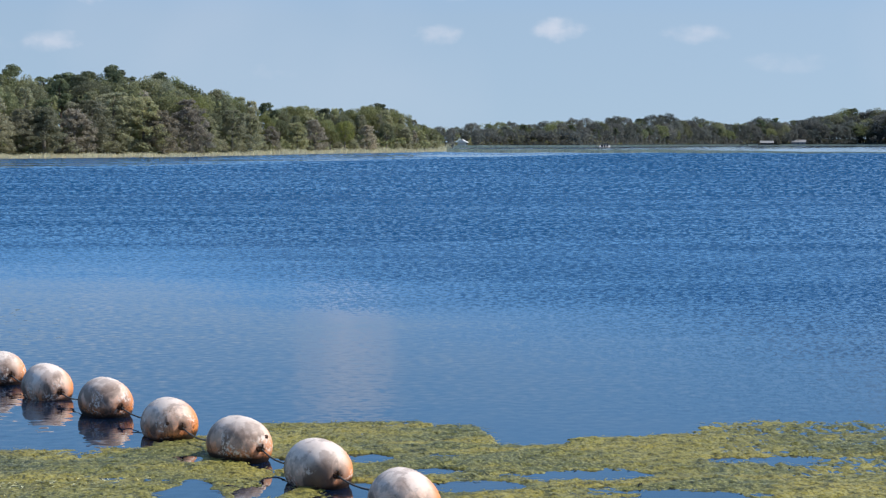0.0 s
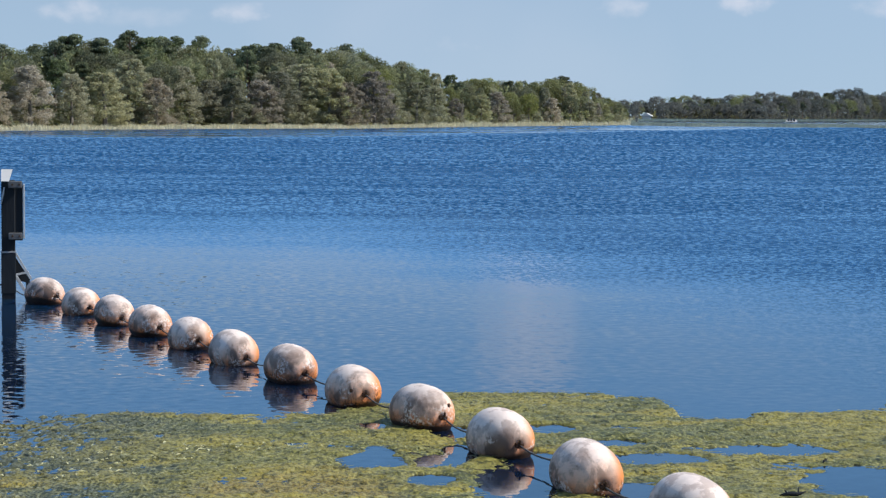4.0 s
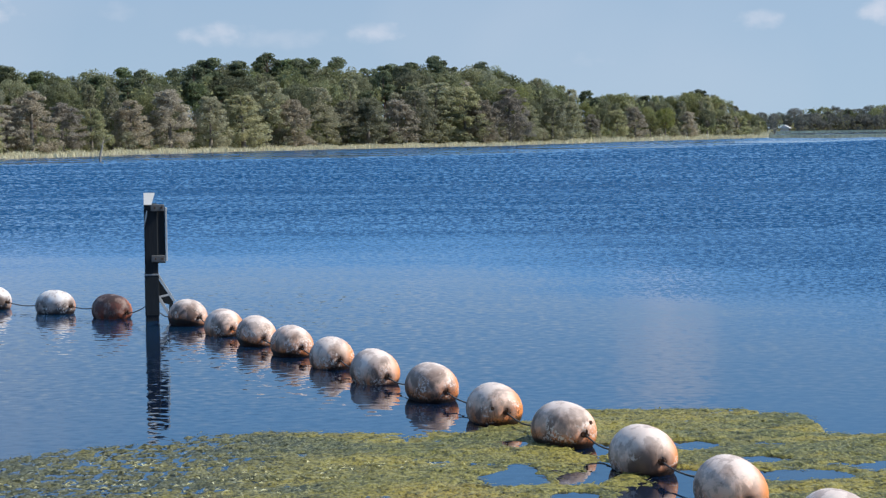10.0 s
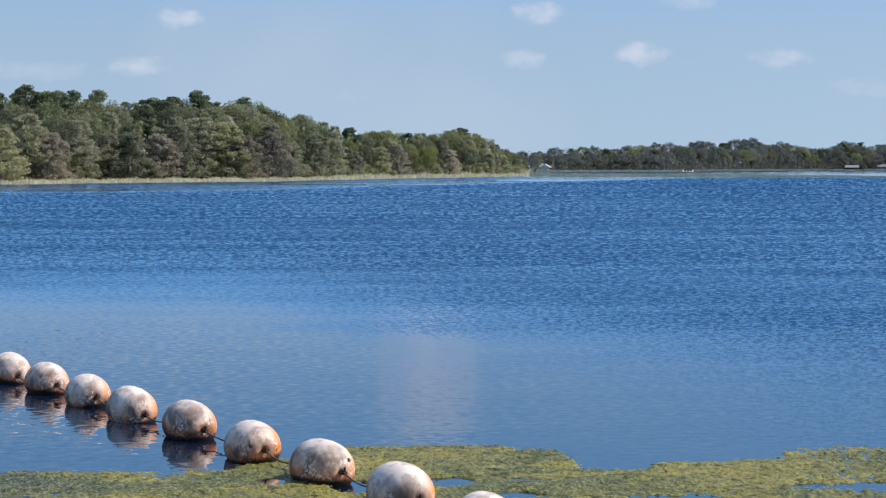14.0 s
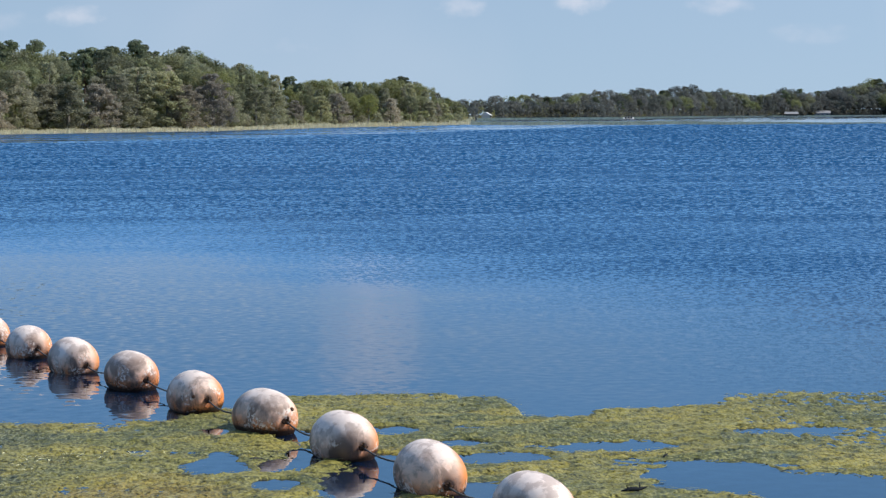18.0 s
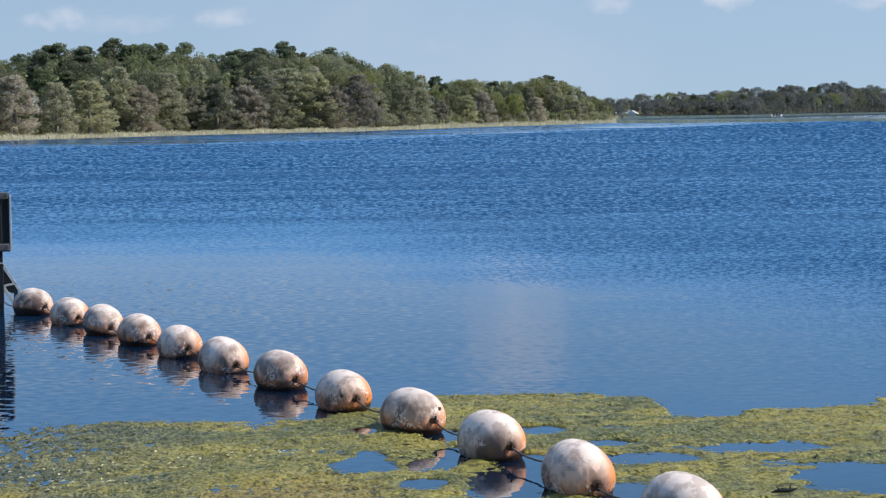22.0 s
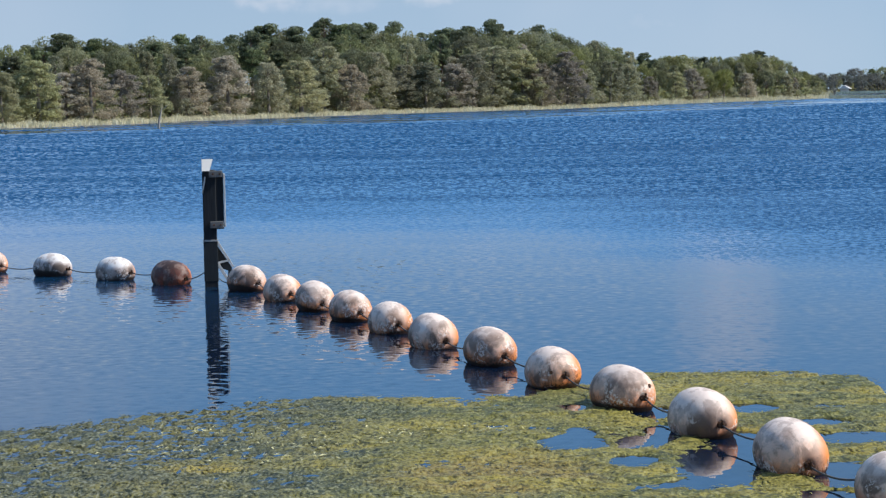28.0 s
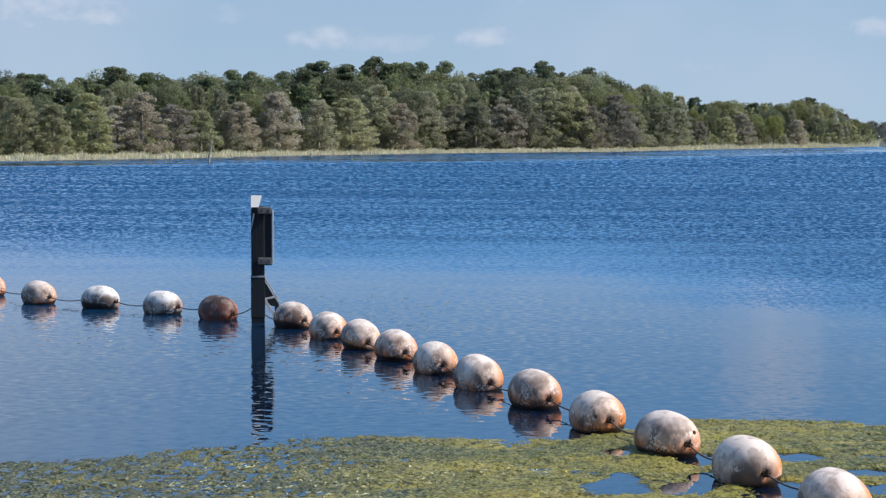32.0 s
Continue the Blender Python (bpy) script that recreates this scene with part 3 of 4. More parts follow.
def make_tree(kind, seed, leaf):
    """A tree about 10 m tall, its base at the origin: trunk with limbs, and a crown of leaf sprays."""
    rng = random.Random(seed)
    root = new({"cypress": "cypress_tree", "oak": "oak_tree", "pine": "pine_tree", "shrub": "shrub"}[kind])
    H = 10.0
    lean = (rng.uniform(-0.3, 0.3), rng.uniform(-0.3, 0.3))
    pieces, clumps = [], []

    def axis(f):
        return Vector((lean[0] * f * f, lean[1] * f * f, H * f))

    if kind == "cypress":
        pieces.append(tube([(0, 0, -0.4)] + [axis(f) for f in (0.05, 0.2, 0.5, 0.8, 0.97)], [0.36, 0.26, 0.18, 0.13, 0.07, 0.02]))
        full, blunt = rng.uniform(0.85, 1.15), rng.uniform(0.28, 0.46)
        for _ in range(124):
            f = rng.uniform(0.05, 0.98) ** 0.95
            reach = full * 2.9 * (1 - f) ** blunt * (0.7 + 0.3 * min(1, f / 0.25))
            a, q = rng.uniform(0, 6.283), rng.uniform(0.25, 1.0) ** 0.6
            b = axis(f) + Vector((math.cos(a), math.sin(a), 0)) * reach * q * (0.9 + 0.3 * noise.noise((math.cos(a) * 1.5, math.sin(a) * 1.5, f * 4 + seed)))
            clumps.append((*b, rng.uniform(0.4, 0.72) * (0.7 + 0.4 * (1 - f))))
            if rng.random() < 0.22:
                pieces.append(tube([axis(max(0.02, f - 0.06)), (axis(f) + b) / 2, b], [0.05, 0.035, 0.015], 4))
        crown = leaf_mesh("crown", clumps, 84, 0.125, leaf, seed, 1.0, 0.0)
    elif kind == "oak":
        pieces.append(tube([(0, 0, -0.4)] + [axis(f) for f in (0.04, 0.2, 0.4, 0.6)], [0.45, 0.34, 0.26, 0.2, 0.08]))
        for i in range(46):
            a, t = i * 2.4 + rng.uniform(-0.5, 0.5), -0.75 + 1.75 * (i + 0.5) / 46
            q = rng.uniform(0.72, 1.0)
            rr = math.sqrt(max(0.05, 1 - t * t)) * 3.4 * q
            b = Vector((math.cos(a) * rr, math.sin(a) * rr, 6.2 + t * 3.4 * q)) + axis(0.5) - Vector((0, 0, 5))
            clumps.append((*b, rng.uniform(0.75, 1.3)))
            if rng.random() < 0.3:
                pieces.append(tube([axis(0.32), (axis(0.4) + b) / 2, b], [0.12, 0.08, 0.03], 5))
        crown = leaf_mesh("crown", clumps, 150, 0.155, leaf, seed, 0.8)
    elif kind == "pine":
        pieces.append(tube([(0, 0, -0.4)] + [axis(f) for f in (0.03, 0.3, 0.6, 0.85, 0.97)], [0.28, 0.22, 0.18, 0.14, 0.08, 0.03]))
        for _ in range(30):
            f = rng.uniform(0.5, 1.0) ** 0.8
            a, q = rng.uniform(0, 6.283), rng.uniform(0.3, 1.0)
            reach = 2.3 * math.sqrt(max(0.08, 1.05 - f)) * 1.5
            b = axis(f) + Vector((math.cos(a), math.sin(a), 0)) * reach * q + Vector((0, 0, rng.uniform(-0.1, 0.3)))
            clumps.append((*b, rng.uniform(0.5, 0.95)))
            pieces.append(tube([axis(f - 0.05), (axis(f - 0.02) + b) / 2, b], [0.07, 0.05, 0.02], 4))
        crown = leaf_mesh("crown", clumps, 150, 0.165, leaf, seed, 0.5)
    else:
        for i in range(5):
            a = rng.uniform(0, 6.283)
            pieces.append(tube([(0, 0, -0.3), (math.cos(a) * 0.8, math.sin(a) * 0.8, 3), (math.cos(a) * 2, math.sin(a) * 2, 6)], [0.2, 0.13, 0.04], 5))
        for _ in range(34):
            a, t = rng.uniform(0, 6.283), rng.uniform(0.05, 1.0)
            rr = 3.6 * math.sqrt(max(0.05, 1 - (t * 0.95) ** 2)) * rng.uniform(0.6, 1)
            clumps.append((math.cos(a) * rr, math.sin(a) * rr, 1.0 + t * 7.8, rng.uniform(0.8, 1.3)))
        crown = leaf_mesh("crown", clumps, 70, 0.24, leaf, seed, 0.8)
    bark = M_PINEBARK if kind == "pine" else M_BARK
    part("trunk", mesh_of("trunk", *join(pieces), bark, True), bark, root)
    part("crown", crown, leaf, root)
    return root


LABELS = {"cypress": "feathery grey-green cypress tree on the reedy shore", "rust": "cypress tree with rust-brown autumn needles on the shore",
          "oak": "broad dark-green oak tree in the shore woods", "pine": "tall dark pine with a flat clumped top",
          "lime": "yellow-green broadleaf tree at the wood's edge", "hazed": "broadleaf tree of the far shore woods, grey-green with painted-in haze", "shrub": "low grey-green shrub behind the reeds"}
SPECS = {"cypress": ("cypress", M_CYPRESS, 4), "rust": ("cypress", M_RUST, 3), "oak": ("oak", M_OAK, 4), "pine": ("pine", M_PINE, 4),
         "lime": ("oak", M_LIME, 3), "hazed": ("oak", M_HAZE_LEAF, 3), "shrub": ("shrub", M_CYPRESS, 2)}
PROTO = {}
for nk, (kk, (kind, leaf, count)) in enumerate(SPECS.items()):
    PROTO[kk] = [tagged(make_tree(kind, 100 * nk + i, leaf), LABELS[kk], "shrub" if kk == "shrub" else "tree", "trees of the wooded shore")
                 for i in range(count)]
USED = set()
rng = random.Random(11)


def plant(kk, az, r, height, wide=1.0):
    """Sets one tree at a bearing and distance; the first of each shape is the tree itself, the rest are copies."""
    i = rng.randrange(len(PROTO[kk]))
    ob = PROTO[kk][i]
    s = height / 10.0
    w = s * wide * rng.uniform(0.88, 1.14)
    base = Vector((r * math.sin(radians(az)), r * math.cos(radians(az)), ground_z(az, r)))
    m = Matrix.LocRotScale(base, Euler((0, 0, rng.uniform(0, 6.283))), (w / ob.scale[0], w / ob.scale[1], s / ob.scale[2]))
    if (kk, i) in USED:
        copy_thing(ob, m)
    else:
        USED.add((kk, i))
        ob.matrix_basis = m


# top of the woods above level, by bearing
SKYLINE = [(-18, 1.7), (-14.4, 1.62), (-13.5, 1.58), (-12.8, 1.86), (-12.1, 1.72), (-10.9, 1.69), (-10.2, 1.82), (-9.3, 1.72), (-8.2, 1.72), (-7.2, 2.0),
           (-6.2, 1.92), (-5.8, 1.82), (-5.4, 2.1), (-4.3, 1.97), (-3.5, 1.98), (-2.85, 1.76), (-1.6, 1.84), (-0.8, 1.98), (-0.3, 1.85), (0.3, 1.84),
           (1.27, 1.70), (1.45, 1.44), (2.05, 1.46), (2.7, 1.24), (3.8, 0.93), (4.05, 1.07), (4.9, 0.95), (6.0, 0.97), (6.4, 1.09), (7.2, 0.91),
           (7.4, 0.67), (7.9, 0.46), (8.5, 0.34)]


def top_z(az, r):
    return EYE[2] + r * math.tan(radians(interp(az, SKYLINE))) - ground_z(az, r)


def wooded_shore():
    az = -17.5
    while az < 8.48:                                   # cypress row along the waterline
        r = shore_r(az) + rng.uniform(9, 18)
        full = top_z(az, r)
        h = min(full * 0.95, rng.uniform(0.54, 0.80) * max(full, 7))
        kk = "rust" if rng.random() < (0.6 if -12 < az < -7.4 else 0.12 if az < 0 else 0.32) else ("lime" if rng.random() < (0.12 if az < 3 else 0.28) else "cypress")
        if rng.random() < 0.12 and kk == "cypress":
            kk = "oak"
        plant(kk, az, r, h, 1.8 if kk not in ("oak", "lime") else 0.95)
        az += math.degrees(rng.uniform(3.2, 6.0) / r)
    az = -17.5
    while az < 8.4:                                    # mixed second row
        r = shore_r(az) + rng.uniform(19, 30)
        full = top_z(az, r)
        h = full * rng.uniform(0.66, 0.84)
        plant(rng.choice(("cypress", "oak", "oak", "cypress", "lime", "rust" if az > 0 else "pine")), az, r, h, 0.95)
        az += math.degrees(rng.uniform(3.0, 5.0) / r)
    for lo, hi, f0, f1, step in ((31, 42, 0.82, 0.97, 4.8), (43, 56, 0.96, 1.03, 2.9)):
        az = -17.5
        while az < 8.3:                                # tall oaks and pines that make the skyline
            r = shore_r(az) + rng.uniform(lo, hi)
            h = top_z(az, r) * rng.uniform(f0, f1)
            plant("pine" if rng.random() < (0.36 if az < 2 else 0.15) else rng.choice(("oak", "oak", "lime" if az > 3 else "oak", "cypress" if az > 1 else "oak")), az, r, h, 0.92 if h > 12 else 1.0)
            az += math.degrees(rng.uniform(0.7, 1.25) * step / r)
    for az, e in ((-15.6, 1.8), (-12.8, 1.9), (-11.6, 1.83), (-10.2, 1.86), (-8.8, 1.84), (-7.2, 2.04), (-6.3, 1.96), (-5.45, 2.14), (-4.75, 2.05), (-4.2, 2.0),
                  (-3.5, 2.02), (-2.2, 1.84), (-1.5, 1.88), (-0.8, 2.02), (0.3, 1.88), (1.0, 1.78), (2.0, 1.45), (4.05, 1.06), (6.35, 1.08), (6.9, 0.95)):
        r = shore_r(az) + rng.uniform(44, 54)          # pines and big oaks that stand above the rest
        h = EYE[2] + r * math.tan(radians(e - 0.035)) - ground_z(az, r)
        plant("pine" if az < 1.5 and rng.random() < 0.7 else ("oak" if az < 3 else "lime"), az, r, h, 1.05)
    az = -17.5
    while az < 8.6:                                    # low brush behind the reeds
        r = shore_r(az) + rng.uniform(5, 10)
        plant("shrub", az, r + 4, rng.uniform(1.6, 3.2), 1.4)
        az += math.degrees(rng.uniform(2.5, 6) / r)


FARLINE = [(7.8, 0.39), (9.05, 0.48), (10.0, 0.53), (10.95, 0.47), (11.3, 0.57), (12.2, 0.61), (12.85, 0.57), (13.24, 0.74), (13.8, 0.56),
           (14.46, 0.76), (15.2, 0.64), (15.7, 0.64), (16.4, 0.53), (17.05, 0.57), (17.35, 0.68), (18.1, 0.53), (18.9, 0.75), (19.5, 0.86), (23, 0.95)]


def far_woods():
    for lo, hi, f0, f1, step in ((10, 22, 0.5, 0.75, 5.5), (26, 44, 0.75, 0.98, 6), (50, 80, 0.96, 1.12, 7)):
        az = 7.9
        while az < 22.5:
            r = (1040 if az < 9.2 else shore_r(az)) + rng.uniform(lo, hi)
            h = (EYE[2] + r * math.tan(radians(interp(az, FARLINE)))) * rng.uniform(f0, f1) - ground_z(az, r)
            plant(rng.choice(("hazed", "hazed", "hazed", "hazed", "pine", "oak")), az, r, max(h, 4), 1.15)
            az += math.degrees(rng.uniform(0.7, 1.3) * step / r)


wooded_shore()
far_woods()


def undergrowth():
    """The closed mass of leaves deep inside the woods."""
    g = random.Random(5)
    clumps = []
    az = -18.0
    while az < 8.1:
        r = shore_r(az) + g.uniform(26, 60)
        t = top_z(az, r)
        for _ in range(8):
            clumps.append((r * math.sin(radians(az)), r * math.cos(radians(az)), g.uniform(0.3, t * 0.88), g.uniform(1.1, 1.7)))
        for _ in range(3):
            q = shore_r(az) + g.uniform(15, 26)
            clumps.append((q * math.sin(radians(az)), q * math.cos(radians(az)), g.uniform(0.6, min(t * 0.4, 4.5)), g.uniform(0.8, 1.5)))
        az += math.degrees(1.6 / r)
    az = 7.9
    while az < 22.5:
        r = (1040 if az < 9.2 else shore_r(az)) + g.uniform(40, 80)
        t = EYE[2] + r * math.tan(radians(interp(az, FARLINE)))
        for _ in range(5):
            clumps.append((r * math.sin(radians(az)), r * math.cos(radians(az)), g.uniform(0.5, t * 0.9), g.uniform(2, 3.6)))
        for _ in range(4):
            q = r - g.uniform(15, 30)
            clumps.append((q * math.sin(radians(az)), q * math.cos(radians(az)), g.uniform(0.8, 7), g.uniform(1.8, 3.2)))
        az += math.degrees(3.5 / r)
    low = []
    az = 8.6
    while az < 22.5:                                   # thicket under the trees of the far shore
        for _ in range(0 if 8.75 < az < 9.2 else 11):
            r = shore_r(az) + g.uniform(5, 30)
            low.append((r * math.sin(radians(az)), r * math.cos(radians(az)), g.uniform(0.6, 8.5), g.uniform(1.3, 2.6)))
        az += math.degrees(3.0 / shore_r(az))
    tagged(new("thicket", leaf_mesh("thicket", low, 30, 0.62, M_HAZE_LEAF, 6, 0.9)), "thicket under the trees of the far shore, grey-green with painted-in haze", "thicket", kind="stuff")
    tagged(new("woods", leaf_mesh("woods", clumps, 24, 0.47, M_OAK, 3, 0.9)), "dense dark-green undergrowth inside the shore woods", "woods", kind="stuff")


undergrowth()


def reeds():
    g = np.random.default_rng(8)
    verts, faces = [], []
    az = -18.5
    while az < 8.75:
        s = shore_r(az)
        for _ in range(20 if az < 3 else 34):
            r = s + g.uniform(-0.6, 10 if az < 3 else 24)
            a = az + g.uniform(-0.03, 0.03)
            x, y, z = r * math.sin(radians(a)), r * math.cos(radians(a)), max(-0.1, ground_z(a, r))
            h, w, t = g.uniform(0.33, 0.68) * (1.0 + 0.35 * math.sin(az * 3.1) * math.sin(az * 7.7)) * (1.0 if az < 3 else 1.35), g.uniform(0.03, 0.065), g.uniform(0, 3.1416)
            dx, dy = math.cos(t) * w, math.sin(t) * w
            lx, ly = g.normal(0, 0.2, 2)
            n = len(verts)
            verts += [(x - dx, y - dy, z - 0.1), (x + dx, y + dy, z - 0.1), (x + lx * 0.4 + dx * 0.8, y + ly * 0.4 + dy * 0.8, z + h * 0.6),
                      (x + lx * 0.4 - dx * 0.8, y + ly * 0.4 - dy * 0.8, z + h * 0.6), (x + lx, y + ly, z + h)]
            faces += [(n, n + 1, n + 2, n + 3), (n + 3, n + 2, n + 4)]
        az += math.degrees(0.2 / s)
    for i in range(2400):                              # two belts of the marsh before the far shore
        az = 8.55 + (i // 2) * 0.0105
        inner = i % 2 == 0
        s = shore_r(az) - 8 if inner else 562 + 14 * math.sin(az * 2.3) + 5 * math.sin(az * 9.1)
        for _ in range(8):
            r, a = s + g.uniform(-30, 6) * (1.0 if inner else 0.7), az + g.uniform(-0.02, 0.02)
            x, y, h, w = r * math.sin(radians(a)), r * math.cos(radians(a)), g.uniform(0.5, 1.2), g.uniform(0.2, 0.45)
            if not inner:
                h, w = h * min(0.75, max(0.22, (22.5 - az) / 12)), w * 0.45
            n = len(verts)
            verts += [(x - w, y, -0.1), (x + w, y + 0.1, -0.1), (x + w * 0.7, y, h), (x - w * 0.8, y, h * 0.9)]
            faces.append((n, n + 1, n + 2, n + 3))
    tagged(new("reeds", mesh_of("reeds", verts, faces, M_REED)), "belt of straw-yellow reeds along the far waterline", "reeds", kind="stuff")


reeds()


def dead_snag():
    base = Vector((-37.6, 210.0, 0))
    pts = [base + Vector(v) for v in ((0, 0, -0.9), (0.05, 0, 0.3), (0.1, 0, 0.9), (0.28, 0, 1.5), (0.34, 0, 1.9), (0.5, 0.1, 2.5))]
    pieces = [tube(pts, [0.13, 0.12, 0.11, 0.085, 0.06, 0.02], 8)]
    pieces.append(tube([pts[3], pts[3] + Vector((-0.25, 0.05, 0.35)), pts[3] + Vector((-0.3, 0.05, 0.6))], [0.04, 0.03, 0.012], 5))
    pieces.append(tube([pts[4], pts[4] + Vector((0.5, 0, 0.35)), pts[4] + Vector((0.9, 0, 0.7))], [0.035, 0.025, 0.01], 5))
    pieces.append(tube([pts[2], pts[2] + Vector((0.3, 0, 0.12))], [0.04, 0.02], 5))
    tagged(new("dead_tree", mesh_of("dead_tree", *join(pieces), M_DEAD, True)), "leaning bleached dead tree trunk standing in shallow water", "dead tree")


dead_snag()


# ---------------------------------------------------------------- far houses
def house(az, r, size, wall_mat, roof_mat, label, turn=0.0):
    w, d, h = size
    root = tagged(new("house"), label, "house", "houses on the far shore")
    root.matrix_basis = pose(r * math.sin(radians(az)), r * math.cos(radians(az)), ground_z(az, r), 0, 0, -az + turn)
    bm = bmesh.new()
    box(bm, (w, d, h), pose(0, 0, h / 2 - 0.2))
    part("wall", bm, wall_mat, root)
    bm = bmesh.new()
    e, up = 0.7, h * 0.55
    v = [bm.verts.new(c) for c in ((-w / 2 - e, -d / 2 - e, h - 0.3), (w / 2 + e, -d / 2 - e, h - 0.3), (w / 2 + e, d / 2 + e, h - 0.3), (-w / 2 - e, d / 2 + e, h - 0.3),
                                   (-w / 2 - e * 0.4, 0, h + up), (w / 2 + e * 0.4, 0, h + up))]
    for f in ((0, 1, 5, 4), (2, 3, 4, 5), (1, 2, 5), (3, 0, 4), (3, 2, 1, 0)):
        bm.faces.new([v[i] for i in f])
    part("roof", bm, roof_mat, root)
    for i in range(3):
        x = (i - 1) * w * 0.3
        win = part("window" if i != 1 else "door", _opening(x, -d / 2 - 0.03, 1.5 if i != 1 else 1.05, 1.2 if i != 1 else 2.1), M_DARK, root)
        bm = bmesh.new()
        box(bm, (1.4, 0.12, 0.12), pose(x, -d / 2 - 0.07, 2.17))
        part("frame", bm, M_WHITE, win)


def _opening(x, y, z, h):
    bm = bmesh.new()
    box(bm, (1.2, 0.08, h), pose(x, y, z))
    return bm


house(8.97, 1018, (5.0, 4.2, 2.4), M_WHITE, M_WHITE, "small white gabled house at the reedy point", 80)
house(16.35, 1640, (15, 8, 3.2), M_GALV, M_ROOF, "long low grey-roofed lake house among trees")
house(17.45, 1660, (10, 9, 2.8), M_TIMBER, M_GALV, "dark lake house with a pale metal roof")
house(18.3, 1700, (12, 8, 3.0), M_ROOF, M_ROOF, "grey lake house under the trees")
house(12.95, 1130, (5, 3.5, 1.2), M_WHITE, M_WHITE, "small white boathouse on the far shore")


def dock(az, r, length):
    root = tagged(new("dock"), "low grey timber dock on the far shore", "dock")
    root.matrix_basis = pose(r * math.sin(radians(az)), r * math.cos(radians(az)), 0, 0, 0, -az)
    bm = bmesh.new()
    box(bm, (length, 3, 0.25), pose(0, 0, 1.0))
    part("deck", bm, M_TIMBER, root)
    for i in range(7):
        bm = bmesh.new()
        box(bm, (0.35, 0.35, 2.2), pose((i / 6 - 0.5) * length * 0.95, -1.2, 0.1))
        part("pile", bm, M_TIMBER, root)


dock(16.5, 1590, 24)
dock(17.5, 1610, 16)


# ---------------------------------------------------------------- float line
FLOATS = [(-10.24, 35.3), (-8.93, 33.65), (-7.68, 32.8), (-6.46, 31.85), (-5.41, 30.92), None,
          (-4.08, 29.68), (-3.37, 28.13), (-2.78, 26.80), (-2.20, 25.50), (-1.61, 24.13), (-1.03, 22.63), (-0.37, 21.12), (0.257, 19.45),
          (0.853, 17.98), (1.432, 16.57), (1.94, 14.96), (2.46, 13.46), (2.97, 11.95), (3.45, 10.5)]
POST = Vector((-4.70, 30.35, 0))
LEN, RAD, SINK = 0.36, 0.25, 0.125


def buoy_shell(material):
    """A fat blow-moulded float along x with rounded shoulders, a mould seam and a dished hub at each end."""
    verts, faces, seg, rings = [], [], 30, 22
    for i in range(rings + 1):
        t = -1 + 2 * i / rings
        x = math.sin(t * math.pi / 2)
        rad = RAD * max(0.0, 1 - abs(x) ** 2.5) ** (1 / 2.15)
        px = LEN * x
        for s in range(seg):
            a = 2 * math.pi * s / seg
            seam = 1.0 + 0.014 * math.exp(-((a - math.pi / 2) / 0.12) ** 2) + 0.012 * math.exp(-((a - 3 * math.pi / 2) / 0.12) ** 2)
            dent = 1 + 0.012 * math.sin(3 * a + 4 * x)
            q = max(rad, 0.035) * seam * dent
            verts.append((px - math.copysign(0.012, x) * (1 if rad < 0.04 else 0), q * math.cos(a), q * math.sin(a)))
    for i in range(rings):
        for s in range(seg):
            t = (s + 1) % seg
            faces.append((i * seg + s, i * seg + t, (i + 1) * seg + t, (i + 1) * seg + s))
    faces += [tuple(range(seg))[::-1], tuple(rings * seg + s for s in range(seg))]
    return mesh_of("shell", verts, faces, material, True)


def end_lug():
    """The shackle at the end of a float: a washer, two cheeks, a bolt and a ring."""
    bm = bmesh.new()
    bmesh.ops.create_cone(bm, cap_ends=True, segments=12, radius1=0.030, radius2=0.024, depth=0.02, matrix=pose(0.0, 0, 0, 0, 90, 0))
    for s in (-1, 1):
        box(bm, (0.055, 0.009, 0.04), pose(0.03, s * 0.014, 0, 0, 0, 0), 0.002)
    bmesh.ops.create_cone(bm, cap_ends=True, segments=8, radius1=0.011, radius2=0.011, depth=0.07, matrix=pose(0.042, 0, 0, 90, 0, 0))
    box(bm, (0.02, 0.012, 0.075), pose(0.052, 0.004, 0.012, 0, 12, 0), 0.003)
    me = bpy.data.meshes.new("lug")
    bm.to_mesh(me)
    bm.free()
    me.materials.append(M_IRON)
    return me


